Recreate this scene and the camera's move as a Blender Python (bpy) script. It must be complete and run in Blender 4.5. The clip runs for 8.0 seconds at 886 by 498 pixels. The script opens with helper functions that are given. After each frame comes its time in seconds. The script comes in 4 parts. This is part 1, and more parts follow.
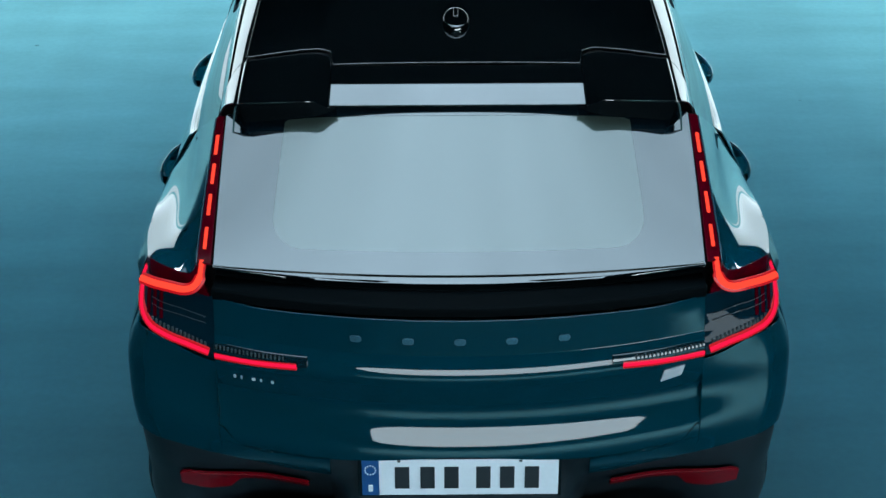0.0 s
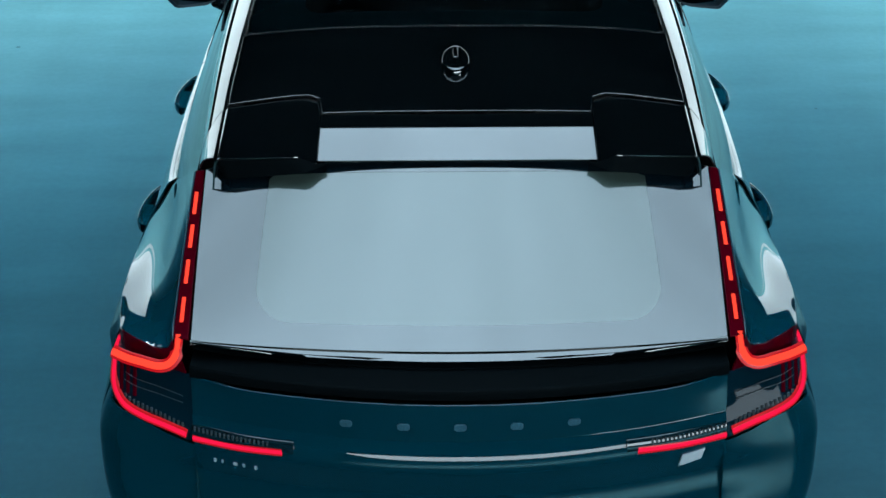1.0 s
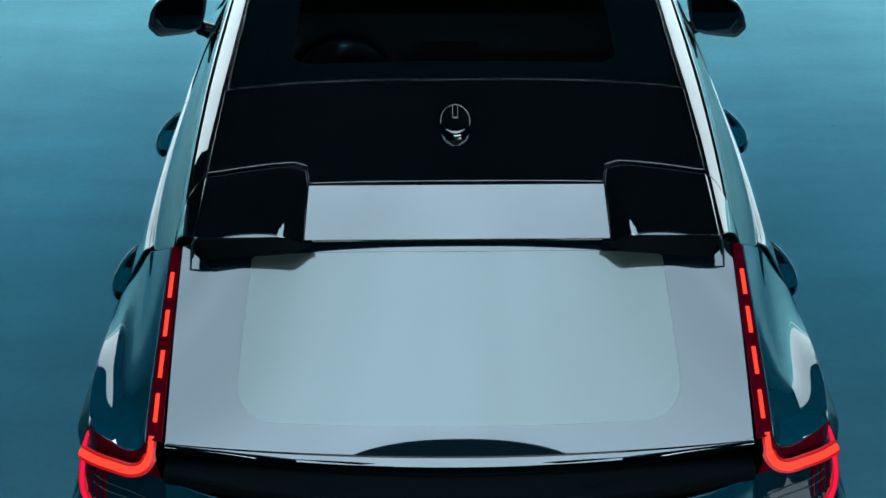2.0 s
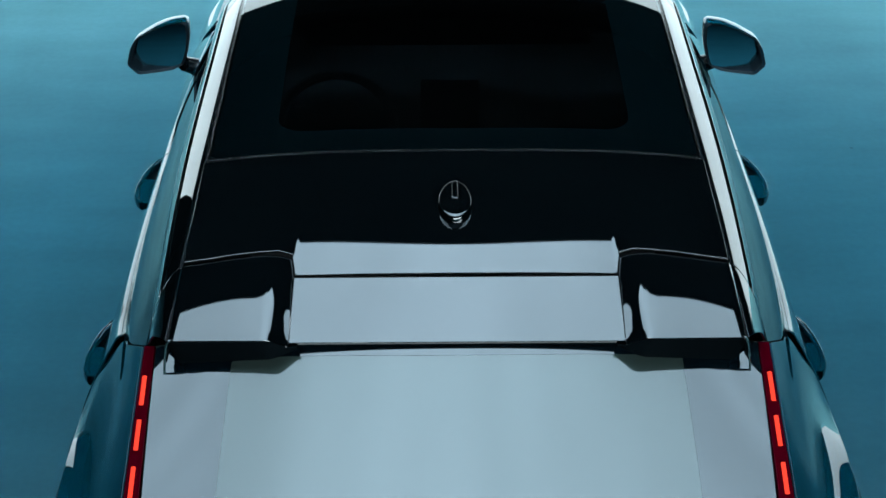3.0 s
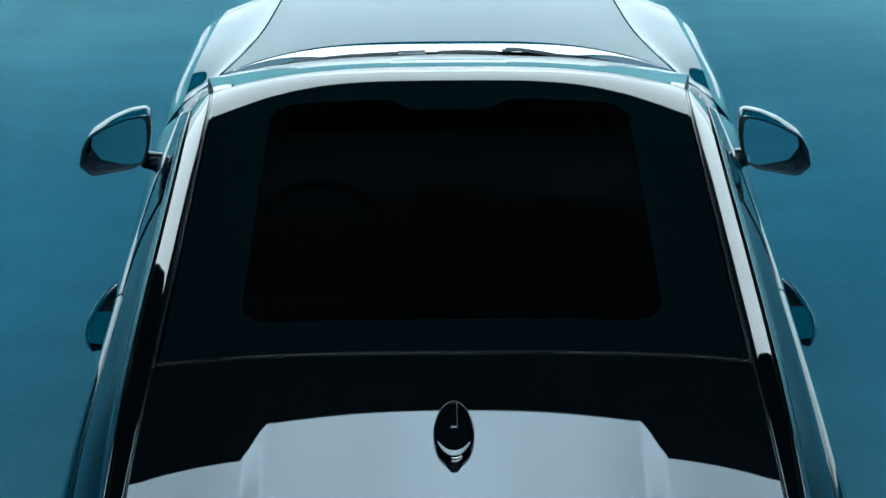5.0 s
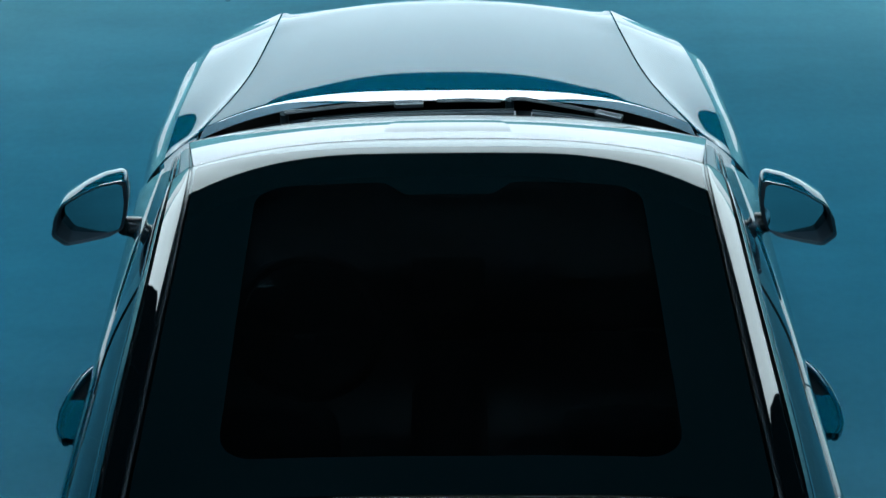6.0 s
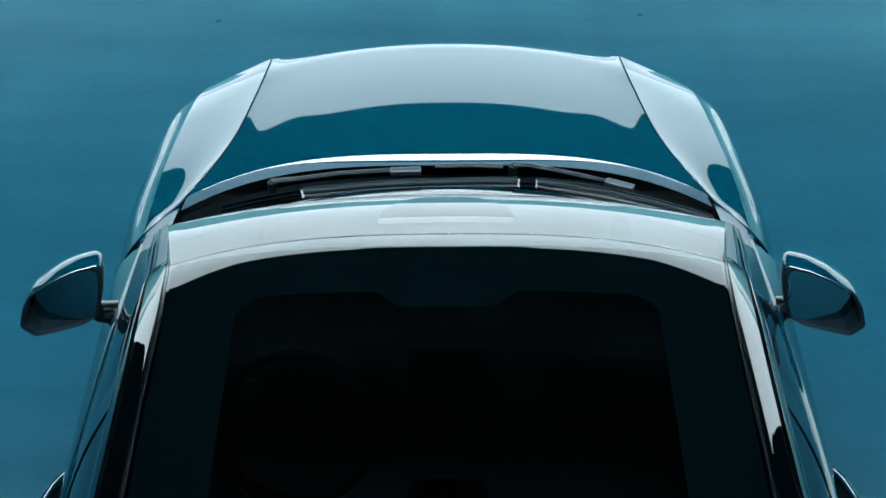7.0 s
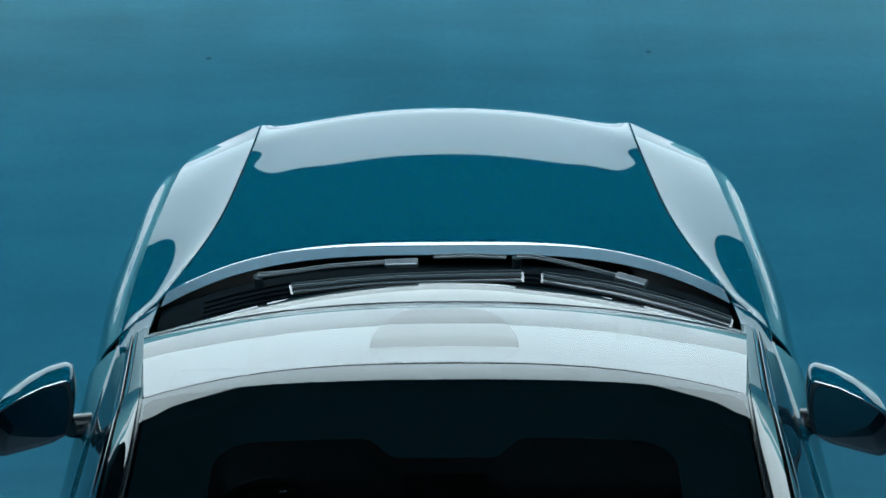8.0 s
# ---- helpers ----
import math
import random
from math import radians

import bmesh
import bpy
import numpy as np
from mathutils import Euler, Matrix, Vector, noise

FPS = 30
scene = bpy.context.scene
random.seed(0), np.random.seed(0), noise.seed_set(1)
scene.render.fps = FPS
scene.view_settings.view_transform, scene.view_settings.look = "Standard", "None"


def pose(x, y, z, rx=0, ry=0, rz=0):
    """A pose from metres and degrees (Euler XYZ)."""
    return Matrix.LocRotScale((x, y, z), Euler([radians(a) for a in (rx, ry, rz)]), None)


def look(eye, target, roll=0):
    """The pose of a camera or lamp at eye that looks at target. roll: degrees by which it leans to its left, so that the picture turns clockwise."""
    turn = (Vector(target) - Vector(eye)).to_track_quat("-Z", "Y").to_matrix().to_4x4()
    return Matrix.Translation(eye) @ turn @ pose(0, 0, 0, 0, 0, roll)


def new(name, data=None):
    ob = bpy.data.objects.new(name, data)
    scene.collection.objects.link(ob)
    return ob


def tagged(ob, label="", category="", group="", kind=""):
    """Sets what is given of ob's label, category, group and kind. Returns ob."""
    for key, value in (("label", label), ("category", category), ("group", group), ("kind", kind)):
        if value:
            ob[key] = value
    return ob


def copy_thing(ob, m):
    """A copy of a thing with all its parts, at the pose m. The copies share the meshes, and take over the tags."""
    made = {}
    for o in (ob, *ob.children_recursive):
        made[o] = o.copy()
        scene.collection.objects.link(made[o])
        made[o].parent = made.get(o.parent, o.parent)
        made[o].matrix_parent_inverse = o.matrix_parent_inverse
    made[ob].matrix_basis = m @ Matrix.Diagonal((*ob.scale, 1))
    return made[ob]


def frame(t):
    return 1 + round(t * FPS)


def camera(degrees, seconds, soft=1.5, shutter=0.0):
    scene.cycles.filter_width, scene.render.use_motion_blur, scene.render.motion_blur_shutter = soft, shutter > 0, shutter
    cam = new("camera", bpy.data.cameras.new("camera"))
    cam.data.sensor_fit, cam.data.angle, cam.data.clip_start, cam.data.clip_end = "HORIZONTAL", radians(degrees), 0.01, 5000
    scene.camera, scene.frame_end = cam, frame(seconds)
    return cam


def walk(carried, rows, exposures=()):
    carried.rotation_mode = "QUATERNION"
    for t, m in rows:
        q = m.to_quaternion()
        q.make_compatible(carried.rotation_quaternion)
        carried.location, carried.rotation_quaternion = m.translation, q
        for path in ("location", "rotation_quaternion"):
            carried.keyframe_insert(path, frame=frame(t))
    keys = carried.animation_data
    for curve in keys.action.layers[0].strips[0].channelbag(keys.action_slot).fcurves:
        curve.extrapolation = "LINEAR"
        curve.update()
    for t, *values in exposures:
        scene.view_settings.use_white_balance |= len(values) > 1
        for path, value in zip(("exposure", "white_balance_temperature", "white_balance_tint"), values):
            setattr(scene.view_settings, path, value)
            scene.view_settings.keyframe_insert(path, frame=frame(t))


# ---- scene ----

# ---------------------------------------------------------------- camera
cam = camera(30.41, 8.0)
ROWS = [
    (0.0, -0.0467, -3.4923, 3.1319, -0.086, -27.442, -0.278),
    (0.5, -0.0444, -3.2737, 3.1682, -0.088, -28.175, -0.291),
    (1.0, -0.0419, -3.0549, 3.2055, -0.087, -28.853, -0.305),
    (1.5, -0.0392, -2.8358, 3.2437, -0.082, -29.500, -0.319),
    (3.0, -0.0301, -2.1786, 3.3613, -0.047, -31.447, -0.365),
    (3.5, -0.0267, -1.9597, 3.4010, -0.028, -32.134, -0.382),
    (4.0, -0.0231, -1.7411, 3.4405, -0.006, -32.845, -0.399),
    (5.5, -0.0113, -1.0880, 3.5570, 0.081, -35.057, -0.454),
    (6.0, -0.0070, -0.8715, 3.5944, 0.117, -35.774, -0.473),
    (6.5, -0.0025, -0.6557, 3.6309, 0.156, -36.443, -0.494),
    (7.0, 0.0022, -0.4407, 3.6663, 0.199, -37.037, -0.514),
    (7.5, 0.0070, -0.2267, 3.7002, 0.246, -37.519, -0.535),
    (8.0, 0.0121, -0.0136, 3.7327, 0.296, -37.852, -0.557),
]


def aim(x, y, z, yaw, pitch, roll):
    a, p = radians(yaw), radians(pitch)
    ahead = Vector((-math.sin(a) * math.cos(p), math.cos(a) * math.cos(p), math.sin(p)))
    eye = Vector((x, y, z))
    return look(eye, eye + ahead, roll)


walk(cam, [(t, aim(*r)) for t, *r in ROWS])
scene.view_settings.exposure = 0.0

# ---------------------------------------------------------------- world and lights
BOX_Z, BOX_Y0, BOX_Y1, BOX_HALF = 5.5, -1.70, 3.97, 3.2   # overhead softbox
BOX_POWER, WALL_POWER, BANK_POWER, STRIP_POWER = 3.8, 1.90, 8.0, 35.0
world = bpy.data.worlds.new("studio_air")
scene.world = world
world.use_nodes = True
world.node_tree.nodes["Background"].inputs[0].default_value = (0.01, 0.03, 0.04, 1)
world.node_tree.nodes["Background"].inputs[1].default_value = 0.03


# ---------------------------------------------------------------- materials
def material(name, color, rough=0.5, metal=0.0, ior=1.5, coat=0.0, coat_rough=0.03, grain=0.0, grain_scale=60.0, bump=0.0,
             rough_var=0.0, stain=0.0, stain_scale=1.5, emit=None, power=0.0, trans=0.0, spec=0.5, tint=None):
    m = bpy.data.materials.new(name)
    m.use_nodes = True
    nt = m.node_tree
    b = nt.nodes["Principled BSDF"]
    b.inputs["Base Color"].default_value = (*color, 1)
    b.inputs["Roughness"].default_value = rough
    b.inputs["Metallic"].default_value = metal
    b.inputs["IOR"].default_value = ior
    b.inputs["Coat Weight"].default_value = coat
    b.inputs["Coat Roughness"].default_value = coat_rough
    b.inputs["Transmission Weight"].default_value = trans
    b.inputs["Specular IOR Level"].default_value = spec
    if tint:
        b.inputs["Specular Tint"].default_value = (*tint, 1)
    if emit:
        b.inputs["Emission Color"].default_value = (*emit, 1)
        b.inputs["Emission Strength"].default_value = power
    if grain or bump or rough_var or stain:
        co = nt.nodes.new("ShaderNodeTexCoord")
        fine = nt.nodes.new("ShaderNodeTexNoise")
        fine.inputs["Scale"].default_value = grain_scale
        fine.inputs["Detail"].default_value = 5
        nt.links.new(co.outputs["Object"], fine.inputs["Vector"])
        wide = nt.nodes.new("ShaderNodeTexNoise")
        wide.inputs["Scale"].default_value = stain_scale
        wide.inputs["Detail"].default_value = 2
        nt.links.new(co.outputs["Object"], wide.inputs["Vector"])
        last = None
        for tex, amount in ((fine, grain), (wide, stain)):
            if not amount:
                continue
            ramp = nt.nodes.new("ShaderNodeMapRange")
            ramp.inputs["From Min"].default_value, ramp.inputs["From Max"].default_value = 0.15, 0.85
            ramp.inputs["To Min"].default_value, ramp.inputs["To Max"].default_value = 1 - amount, 1 + amount
            nt.links.new(tex.outputs["Fac"], ramp.inputs["Value"])
            mix = nt.nodes.new("ShaderNodeVectorMath")
            mix.operation = "SCALE"
            if last is None:
                mix.inputs[0].default_value = color
            else:
                nt.links.new(last, mix.inputs[0])
            nt.links.new(ramp.outputs["Result"], mix.inputs["Scale"])
            last = mix.outputs[0]
        if last is not None:
            nt.links.new(last, b.inputs["Base Color"])
        if rough_var:
            rr = nt.nodes.new("ShaderNodeMapRange")
            rr.inputs["From Min"].default_value, rr.inputs["From Max"].default_value = 0.15, 0.85
            rr.inputs["To Min"].default_value, rr.inputs["To Max"].default_value = max(rough - rough_var, 0), rough + rough_var
            nt.links.new(wide.outputs["Fac"], rr.inputs["Value"])
            nt.links.new(rr.outputs["Result"], b.inputs["Roughness"])
        if bump:
            bn = nt.nodes.new("ShaderNodeBump")
            bn.inputs["Strength"].default_value = bump
            bn.inputs["Distance"].default_value = 0.002
            nt.links.new(fine.outputs["Fac"], bn.inputs["Height"])
            nt.links.new(bn.outputs["Normal"], b.inputs["Normal"])
    return m


PAINT = material("blue_paint", (0.0002, 0.0222, 0.0350), rough=0.5, metal=0.0, spec=0.0, coat=1.0, coat_rough=0.015, grain=0.06, grain_scale=900)
BLACK = material("gloss_black", (0.0003, 0.001, 0.0014), rough=0.02, ior=1.92)
TRIM = material("black_trim", (0.002, 0.004, 0.005), rough=0.22)
CLAD = material("grey_cladding", (0.0045, 0.010, 0.014), rough=0.5, spec=0.35, grain=0.2, grain_scale=400, bump=0.15)
LINER = material("dark_liner", (0.004, 0.006, 0.007), rough=0.8)
RUBBER = material("tyre_rubber", (0.012, 0.013, 0.014), rough=0.7, bump=0.3, grain=0.2, grain_scale=120)
ALLOY = material("alloy", (0.35, 0.37, 0.38), rough=0.25, metal=1.0)
SHELF = material("dull_black", (0.0012, 0.0024, 0.003), rough=0.6, spec=0.015)
WIPER = material("wiper_black", (0.004, 0.010, 0.012), rough=0.33)
# bright metal of the rods that make the cabin's glints
GLINT = material("glint_metal", (0.92, 0.94, 0.95), rough=0.12, metal=1.0)
SATIN = material("satin_trim", (0.05, 0.06, 0.065), rough=0.3, metal=0.4)
SCREENGLASS = material("windscreen_glass", (0.15, 0.19, 0.20), rough=0.0, ior=1.6, trans=1.0)
GLASS = material("tinted_glass", (0.05, 0.085, 0.10), rough=0.0, ior=1.5, trans=1.0)
REARGLASS = material("rear_glass", (0.039, 0.056, 0.050), rough=0.0, ior=1.82)
SIDEGLASS = material("privacy_glass", (0.001, 0.006, 0.010), rough=0.01, ior=1.20, tint=(0.2, 0.8, 1.0))
REARBORDER = material("printed_rear_border", (0.002, 0.006, 0.009), rough=0.01, ior=1.88)
BORDER = material("printed_glass_border", (0.0003, 0.0018, 0.0023), rough=0.01, ior=1.5)
SENSORPATCH = material("weak_reflection_patch", (0.0006, 0.0020, 0.0026), rough=0.01, ior=1.56)
LENS = material("red_lens", (0.045, 0.0, 0.003), rough=0.09, spec=0.06)
SMOKE = material("smoked_lens", (0.001, 0.010, 0.017), rough=0.04, spec=0.12)
CLEARLENS = material("clear_lamp_lens", (0.002, 0.012, 0.018), rough=0.05, ior=1.6)
GLOW = material("red_light", (0.06, 0.002, 0.001), rough=0.5, spec=0.0, emit=(1.0, 0.062, 0.035), power=1.25)
DIM = material("red_light_edge", (0.08, 0.001, 0.002), rough=0.3, spec=0.3, emit=(1.0, 0.010, 0.02), power=0.42)
GLOW2 = material("crimson_light", (0.05, 0.0, 0.002), rough=0.5, spec=0.0, emit=(1.0, 0.012, 0.07), power=0.95)
REFLECTOR = material("dark_red_reflector", (0.12, 0.0005, 0.004), rough=0.3, spec=0.2, grain=0.3, grain_scale=160)
MIRROR = material("mirror_glass", (0.016, 0.055, 0.078), rough=0.0, metal=1.0)
PLATE = material("plate_white", (0.62, 0.68, 0.74), rough=0.35, grain=0.04, grain_scale=90)
PLATEBLUE = material("plate_blue", (0.006, 0.06, 0.2), rough=0.35)
INK = material("plate_ink", (0.012, 0.016, 0.02), rough=0.4)
SILVER = material("badge_silver", (0.45, 0.50, 0.54), rough=0.35, metal=0.2)
BADGE = material("blue_chrome", (0.045, 0.13, 0.18), rough=0.35, metal=0.6, grain=0.5, grain_scale=220)
LEATHER = material("dark_upholstery", (0.003, 0.004, 0.005), rough=0.6, bump=0.2, grain=0.2, grain_scale=200)
SOFTBOX = material("softbox_cloth", (0.8, 0.8, 0.8), rough=0.9, emit=(0.64, 0.92, 1.13), power=BOX_POWER)


def uneven_glow(m, half, centre, edge):
    """cloth lit by a row of lamps behind its middle: brightest there, weaker to both long sides, with faint folds"""
    nt = m.node_tree
    co = nt.nodes.new("ShaderNodeTexCoord")
    xyz = nt.nodes.new("ShaderNodeSeparateXYZ")
    nt.links.new(co.outputs["Object"], xyz.inputs[0])
    away = nt.nodes.new("ShaderNodeMath")
    away.operation = "ABSOLUTE"
    nt.links.new(xyz.outputs["X"], away.inputs[0])
    fall = nt.nodes.new("ShaderNodeMapRange")
    fall.interpolation_type = "SMOOTHSTEP"
    fall.inputs["From Max"].default_value = half
    fall.inputs["To Min"].default_value, fall.inputs["To Max"].default_value = centre, edge
    nt.links.new(away.outputs[0], fall.inputs["Value"])
    folds = nt.nodes.new("ShaderNodeTexNoise")
    folds.inputs["Scale"].default_value = 1.1
    folds.inputs["Detail"].default_value = 1
    drape = nt.nodes.new("ShaderNodeMapping")
    drape.inputs["Scale"].default_value = (1.5, 0.2, 1.0)
    nt.links.new(co.outputs["Object"], drape.inputs["Vector"])
    nt.links.new(drape.outputs["Vector"], folds.inputs["Vector"])
    soft = nt.nodes.new("ShaderNodeMapRange")
    soft.inputs["From Min"].default_value, soft.inputs["From Max"].default_value = 0.2, 0.8
    soft.inputs["To Min"].default_value, soft.inputs["To Max"].default_value = 0.86, 1.13
    nt.links.new(folds.outputs["Fac"], soft.inputs["Value"])
    along = nt.nodes.new("ShaderNodeMapRange")
    along.interpolation_type = "SMOOTHSTEP"
    along.inputs["From Min"].default_value, along.inputs["From Max"].default_value = 0.5, 3.5
    along.inputs["To Min"].default_value, along.inputs["To Max"].default_value = 1.12, 0.96
    nt.links.new(xyz.outputs["Y"], along.inputs["Value"])
    weaker = nt.nodes.new("ShaderNodeMath")
    weaker.operation = "MULTIPLY"
    nt.links.new(along.outputs["Result"], weaker.inputs[0])
    nt.links.new(soft.outputs["Result"], weaker.inputs[1])
    both = nt.nodes.new("ShaderNodeMath")
    both.operation = "MULTIPLY"
    nt.links.new(fall.outputs["Result"], both.inputs[0])
    nt.links.new(weaker.outputs[0], both.inputs[1])
    nt.links.new(both.outputs[0], nt.nodes["Principled BSDF"].inputs["Emission Strength"])


uneven_glow(SOFTBOX, 2.0, BOX_POWER * 1.06, BOX_POWER * 0.72)
CLOTH = material("black_cloth", (0.006, 0.008, 0.009), rough=0.9, spec=0.0, grain=0.2, grain_scale=30)
LITWALL = material("lit_wall", (0.6, 0.65, 0.66), rough=0.9, emit=(0.80, 0.98, 1.04), power=WALL_POWER)
BANK = material("bank_cloth", (0.6, 0.65, 0.66), rough=0.9, emit=(0.80, 0.98, 1.08), power=BANK_POWER)
STRIP = material("strip_diffuser", (0.8, 0.8, 0.8), rough=0.9, emit=(0.80, 0.98, 1.10), power=STRIP_POWER)
# white of the unseen sheet that brightens the windscreen's reflection
BOUNCE = material("bounce_white", (0.84, 0.86, 0.86), rough=0.5, grain=0.04, grain_scale=6)
DARKWALL = material("dark_wall_paint", (0.001, 0.004, 0.005), rough=0.9, spec=0.15, grain=0.2, grain_scale=3)


def floor_paint():
    """Sealed blue floor paint: a thin tinted gloss over a matt coat, with mottling, long roller streaks, smears and a few specks."""
    m = bpy.data.materials.new("blue_floor_paint")
    m.use_nodes = True
    nt = m.node_tree
    nt.nodes.remove(nt.nodes["Principled BSDF"])
    co = nt.nodes.new("ShaderNodeTexCoord")

    def field(kind, scale, stretch, lo, hi, a, b, detail=3.0):
        mp = nt.nodes.new("ShaderNodeMapping")
        mp.inputs["Scale"].default_value = stretch
        nt.links.new(co.outputs["Object"], mp.inputs["Vector"])
        tex = nt.nodes.new(kind)
        tex.inputs["Scale"].default_value = scale
        nt.links.new(mp.outputs["Vector"], tex.inputs["Vector"])
        if kind == "ShaderNodeTexNoise":
            tex.inputs["Detail"].default_value = detail
            out = tex.outputs["Fac"]
        else:
            out = tex.outputs["Distance"]
        r = nt.nodes.new("ShaderNodeMapRange")
        for key, value in (("From Min", lo), ("From Max", hi), ("To Min", a), ("To Max", b)):
            r.inputs[key].default_value = value
        nt.links.new(out, r.inputs["Value"])
        return r.outputs["Result"]

    def times(x, y):
        n = nt.nodes.new("ShaderNodeMath")
        n.operation = "MULTIPLY"
        nt.links.new(x, n.inputs[0])
        nt.links.new(y, n.inputs[1])
        return n.outputs[0]
    tone = field("ShaderNodeTexNoise", 0.55, (0.8, 1.3, 1), 0.25, 0.75, 0.90, 1.16, 4)
    tone = times(tone, field("ShaderNodeTexNoise", 2.6, (0.35, 1.5, 1), 0.25, 0.75, 0.90, 1.10, 4))
    tone = times(tone, field("ShaderNodeTexNoise", 1.2, (3.2, 0.22, 1), 0.1, 0.9, 0.94, 1.06, 1))
    tone = times(tone, field("ShaderNodeTexNoise", 30.0, (1, 1, 1), 0.2, 0.8, 0.95, 1.05, 4))
    tone = times(tone, field("ShaderNodeTexVoronoi", 1.5, (1, 1, 1), 0.016, 0.024, 0.6, 1.0))
    tint = nt.nodes.new("ShaderNodeVectorMath")
    tint.operation = "SCALE"
    tint.inputs[0].default_value = (0.0002, 0.0262, 0.0445)
    nt.links.new(tone, tint.inputs["Scale"])
    matt = nt.nodes.new("ShaderNodeBsdfDiffuse")
    nt.links.new(tint.outputs[0], matt.inputs["Color"])
    gloss = nt.nodes.new("ShaderNodeBsdfGlossy")
    sheen = nt.nodes.new("ShaderNodeVectorMath")
    sheen.operation = "SCALE"
    sheen.inputs[0].default_value = (0.46, 0.95, 0.99)
    nt.links.new(tone, sheen.inputs["Scale"])
    nt.links.new(sheen.outputs[0], gloss.inputs["Color"])
    gloss.inputs["Roughness"].default_value = 0.29
    fr = nt.nodes.new("ShaderNodeFresnel")
    fr.inputs["IOR"].default_value = 1.66
    mix = nt.nodes.new("ShaderNodeMixShader")
    nt.links.new(fr.outputs[0], mix.inputs[0])
    nt.links.new(matt.outputs[0], mix.inputs[1])
    nt.links.new(gloss.outputs[0], mix.inputs[2])
    nt.links.new(mix.outputs[0], nt.nodes["Material Output"].inputs["Surface"])
    return m


FLOOR = floor_paint()


# ---------------------------------------------------------------- mesh helpers
def spline(keys):
    """A smooth function of one number through keys (t, value or tuple)."""
    ts = [k[0] for k in keys]
    vs = [np.array(k[1:], float) for k in keys]
    n = len(ts)
    ms = []
    for i in range(n):
        if i == 0:
            ms.append((vs[1] - vs[0]) / (ts[1] - ts[0]))
        elif i == n - 1:
            ms.append((vs[-1] - vs[-2]) / (ts[-1] - ts[-2]))
        else:
            a = (vs[i] - vs[i - 1]) / (ts[i] - ts[i - 1])
            b = (vs[i + 1] - vs[i]) / (ts[i + 1] - ts[i])
            w0, w1 = ts[i + 1] - ts[i], ts[i] - ts[i - 1]
            ms.append(np.where(a * b <= 0, (a * w0 + b * w1) / (w0 + w1) * 0.3, (a * w0 + b * w1) / (w0 + w1)))

    def at(t):
        if t <= ts[0]:
            r = vs[0] + ms[0] * (t - ts[0])
        elif t >= ts[-1]:
            r = vs[-1] + ms[-1] * (t - ts[-1])
        else:
            i = next(j for j in range(n - 1) if t <= ts[j + 1])
            h = ts[i + 1] - ts[i]
            u = (t - ts[i]) / h
            r = ((2 * u**3 - 3 * u**2 + 1) * vs[i] + (u**3 - 2 * u**2 + u) * h * ms[i]
                 + (3 * u**2 - 2 * u**3) * vs[i + 1] + (u**3 - u**2) * h * ms[i + 1])
        return float(r[0]) if len(r) == 1 else r

    return at


def path(points):
    """A smooth curve through points, by a number from 0 to 1 along its length."""
    p = [np.array(q, float) for q in points]
    d = np.r_[0, np.cumsum([np.linalg.norm(b - a) for a, b in zip(p, p[1:])])]
    d = d / d[-1]
    return spline([(t, *q) for t, q in zip(d, p)])


def lerp(a, b, t):
    return a + (b - a) * t


def step(a, b, t):
    t = min(max((t - a) / (b - a), 0.0), 1.0)
    return t * t * (3 - 2 * t)


def part(name, bm, mat, parent, label="", bevel=0.0, sharp=35.0, smooth=True):
    me = bpy.data.meshes.new(name)
    bmesh.ops.recalc_face_normals(bm, faces=bm.faces[:])
    bm.to_mesh(me)
    bm.free()
    for f in me.polygons:
        f.use_smooth = smooth
    me.materials.append(mat)
    if smooth:
        me.set_sharp_from_angle(angle=radians(sharp))
    ob = new(name, me)
    if parent is not None:
        ob.parent = parent
    if label:
        ob["label"] = label
    if bevel:
        mod = ob.modifiers.new("edge", "BEVEL")
        mod.width, mod.segments, mod.limit_method, mod.angle_limit = bevel, 2, "ANGLE", radians(50)
        mod.harden_normals = True
    return ob


def sheet(fn, us, vs, thick=0.004, side=1):
    """A plate with the shape fn(u, v) and a thickness, mirrored in x for side -1."""
    bm = bmesh.new()
    rows = []
    for u in us:
        row = []
        for v in vs:
            x, y, z = fn(u, v)
            row.append(bm.verts.new((x * side, y, z)))
        rows.append(row)
    for a, b in zip(rows, rows[1:]):
        for k in range(len(vs) - 1):
            try:
                bm.faces.new((a[k], b[k], b[k + 1], a[k + 1]))
            except ValueError:
                pass
    bmesh.ops.remove_doubles(bm, verts=bm.verts[:], dist=0.0002)
    if thick:
        bmesh.ops.recalc_face_normals(bm, faces=bm.faces[:])
        bmesh.ops.solidify(bm, geom=bm.faces[:], thickness=thick)
    return bm


def lin(a, b, n):
    return [a + (b - a) * i / (n - 1) for i in range(n)]


def box(bm, c, size, m=None):
    r = bmesh.ops.create_cube(bm, size=1.0)
    t = Matrix.Translation(c) @ (m.to_4x4() if m else Matrix.Identity(4)) @ Matrix.Diagonal((*size, 1))
    bmesh.ops.transform(bm, matrix=t, verts=r["verts"])
    return r["verts"]


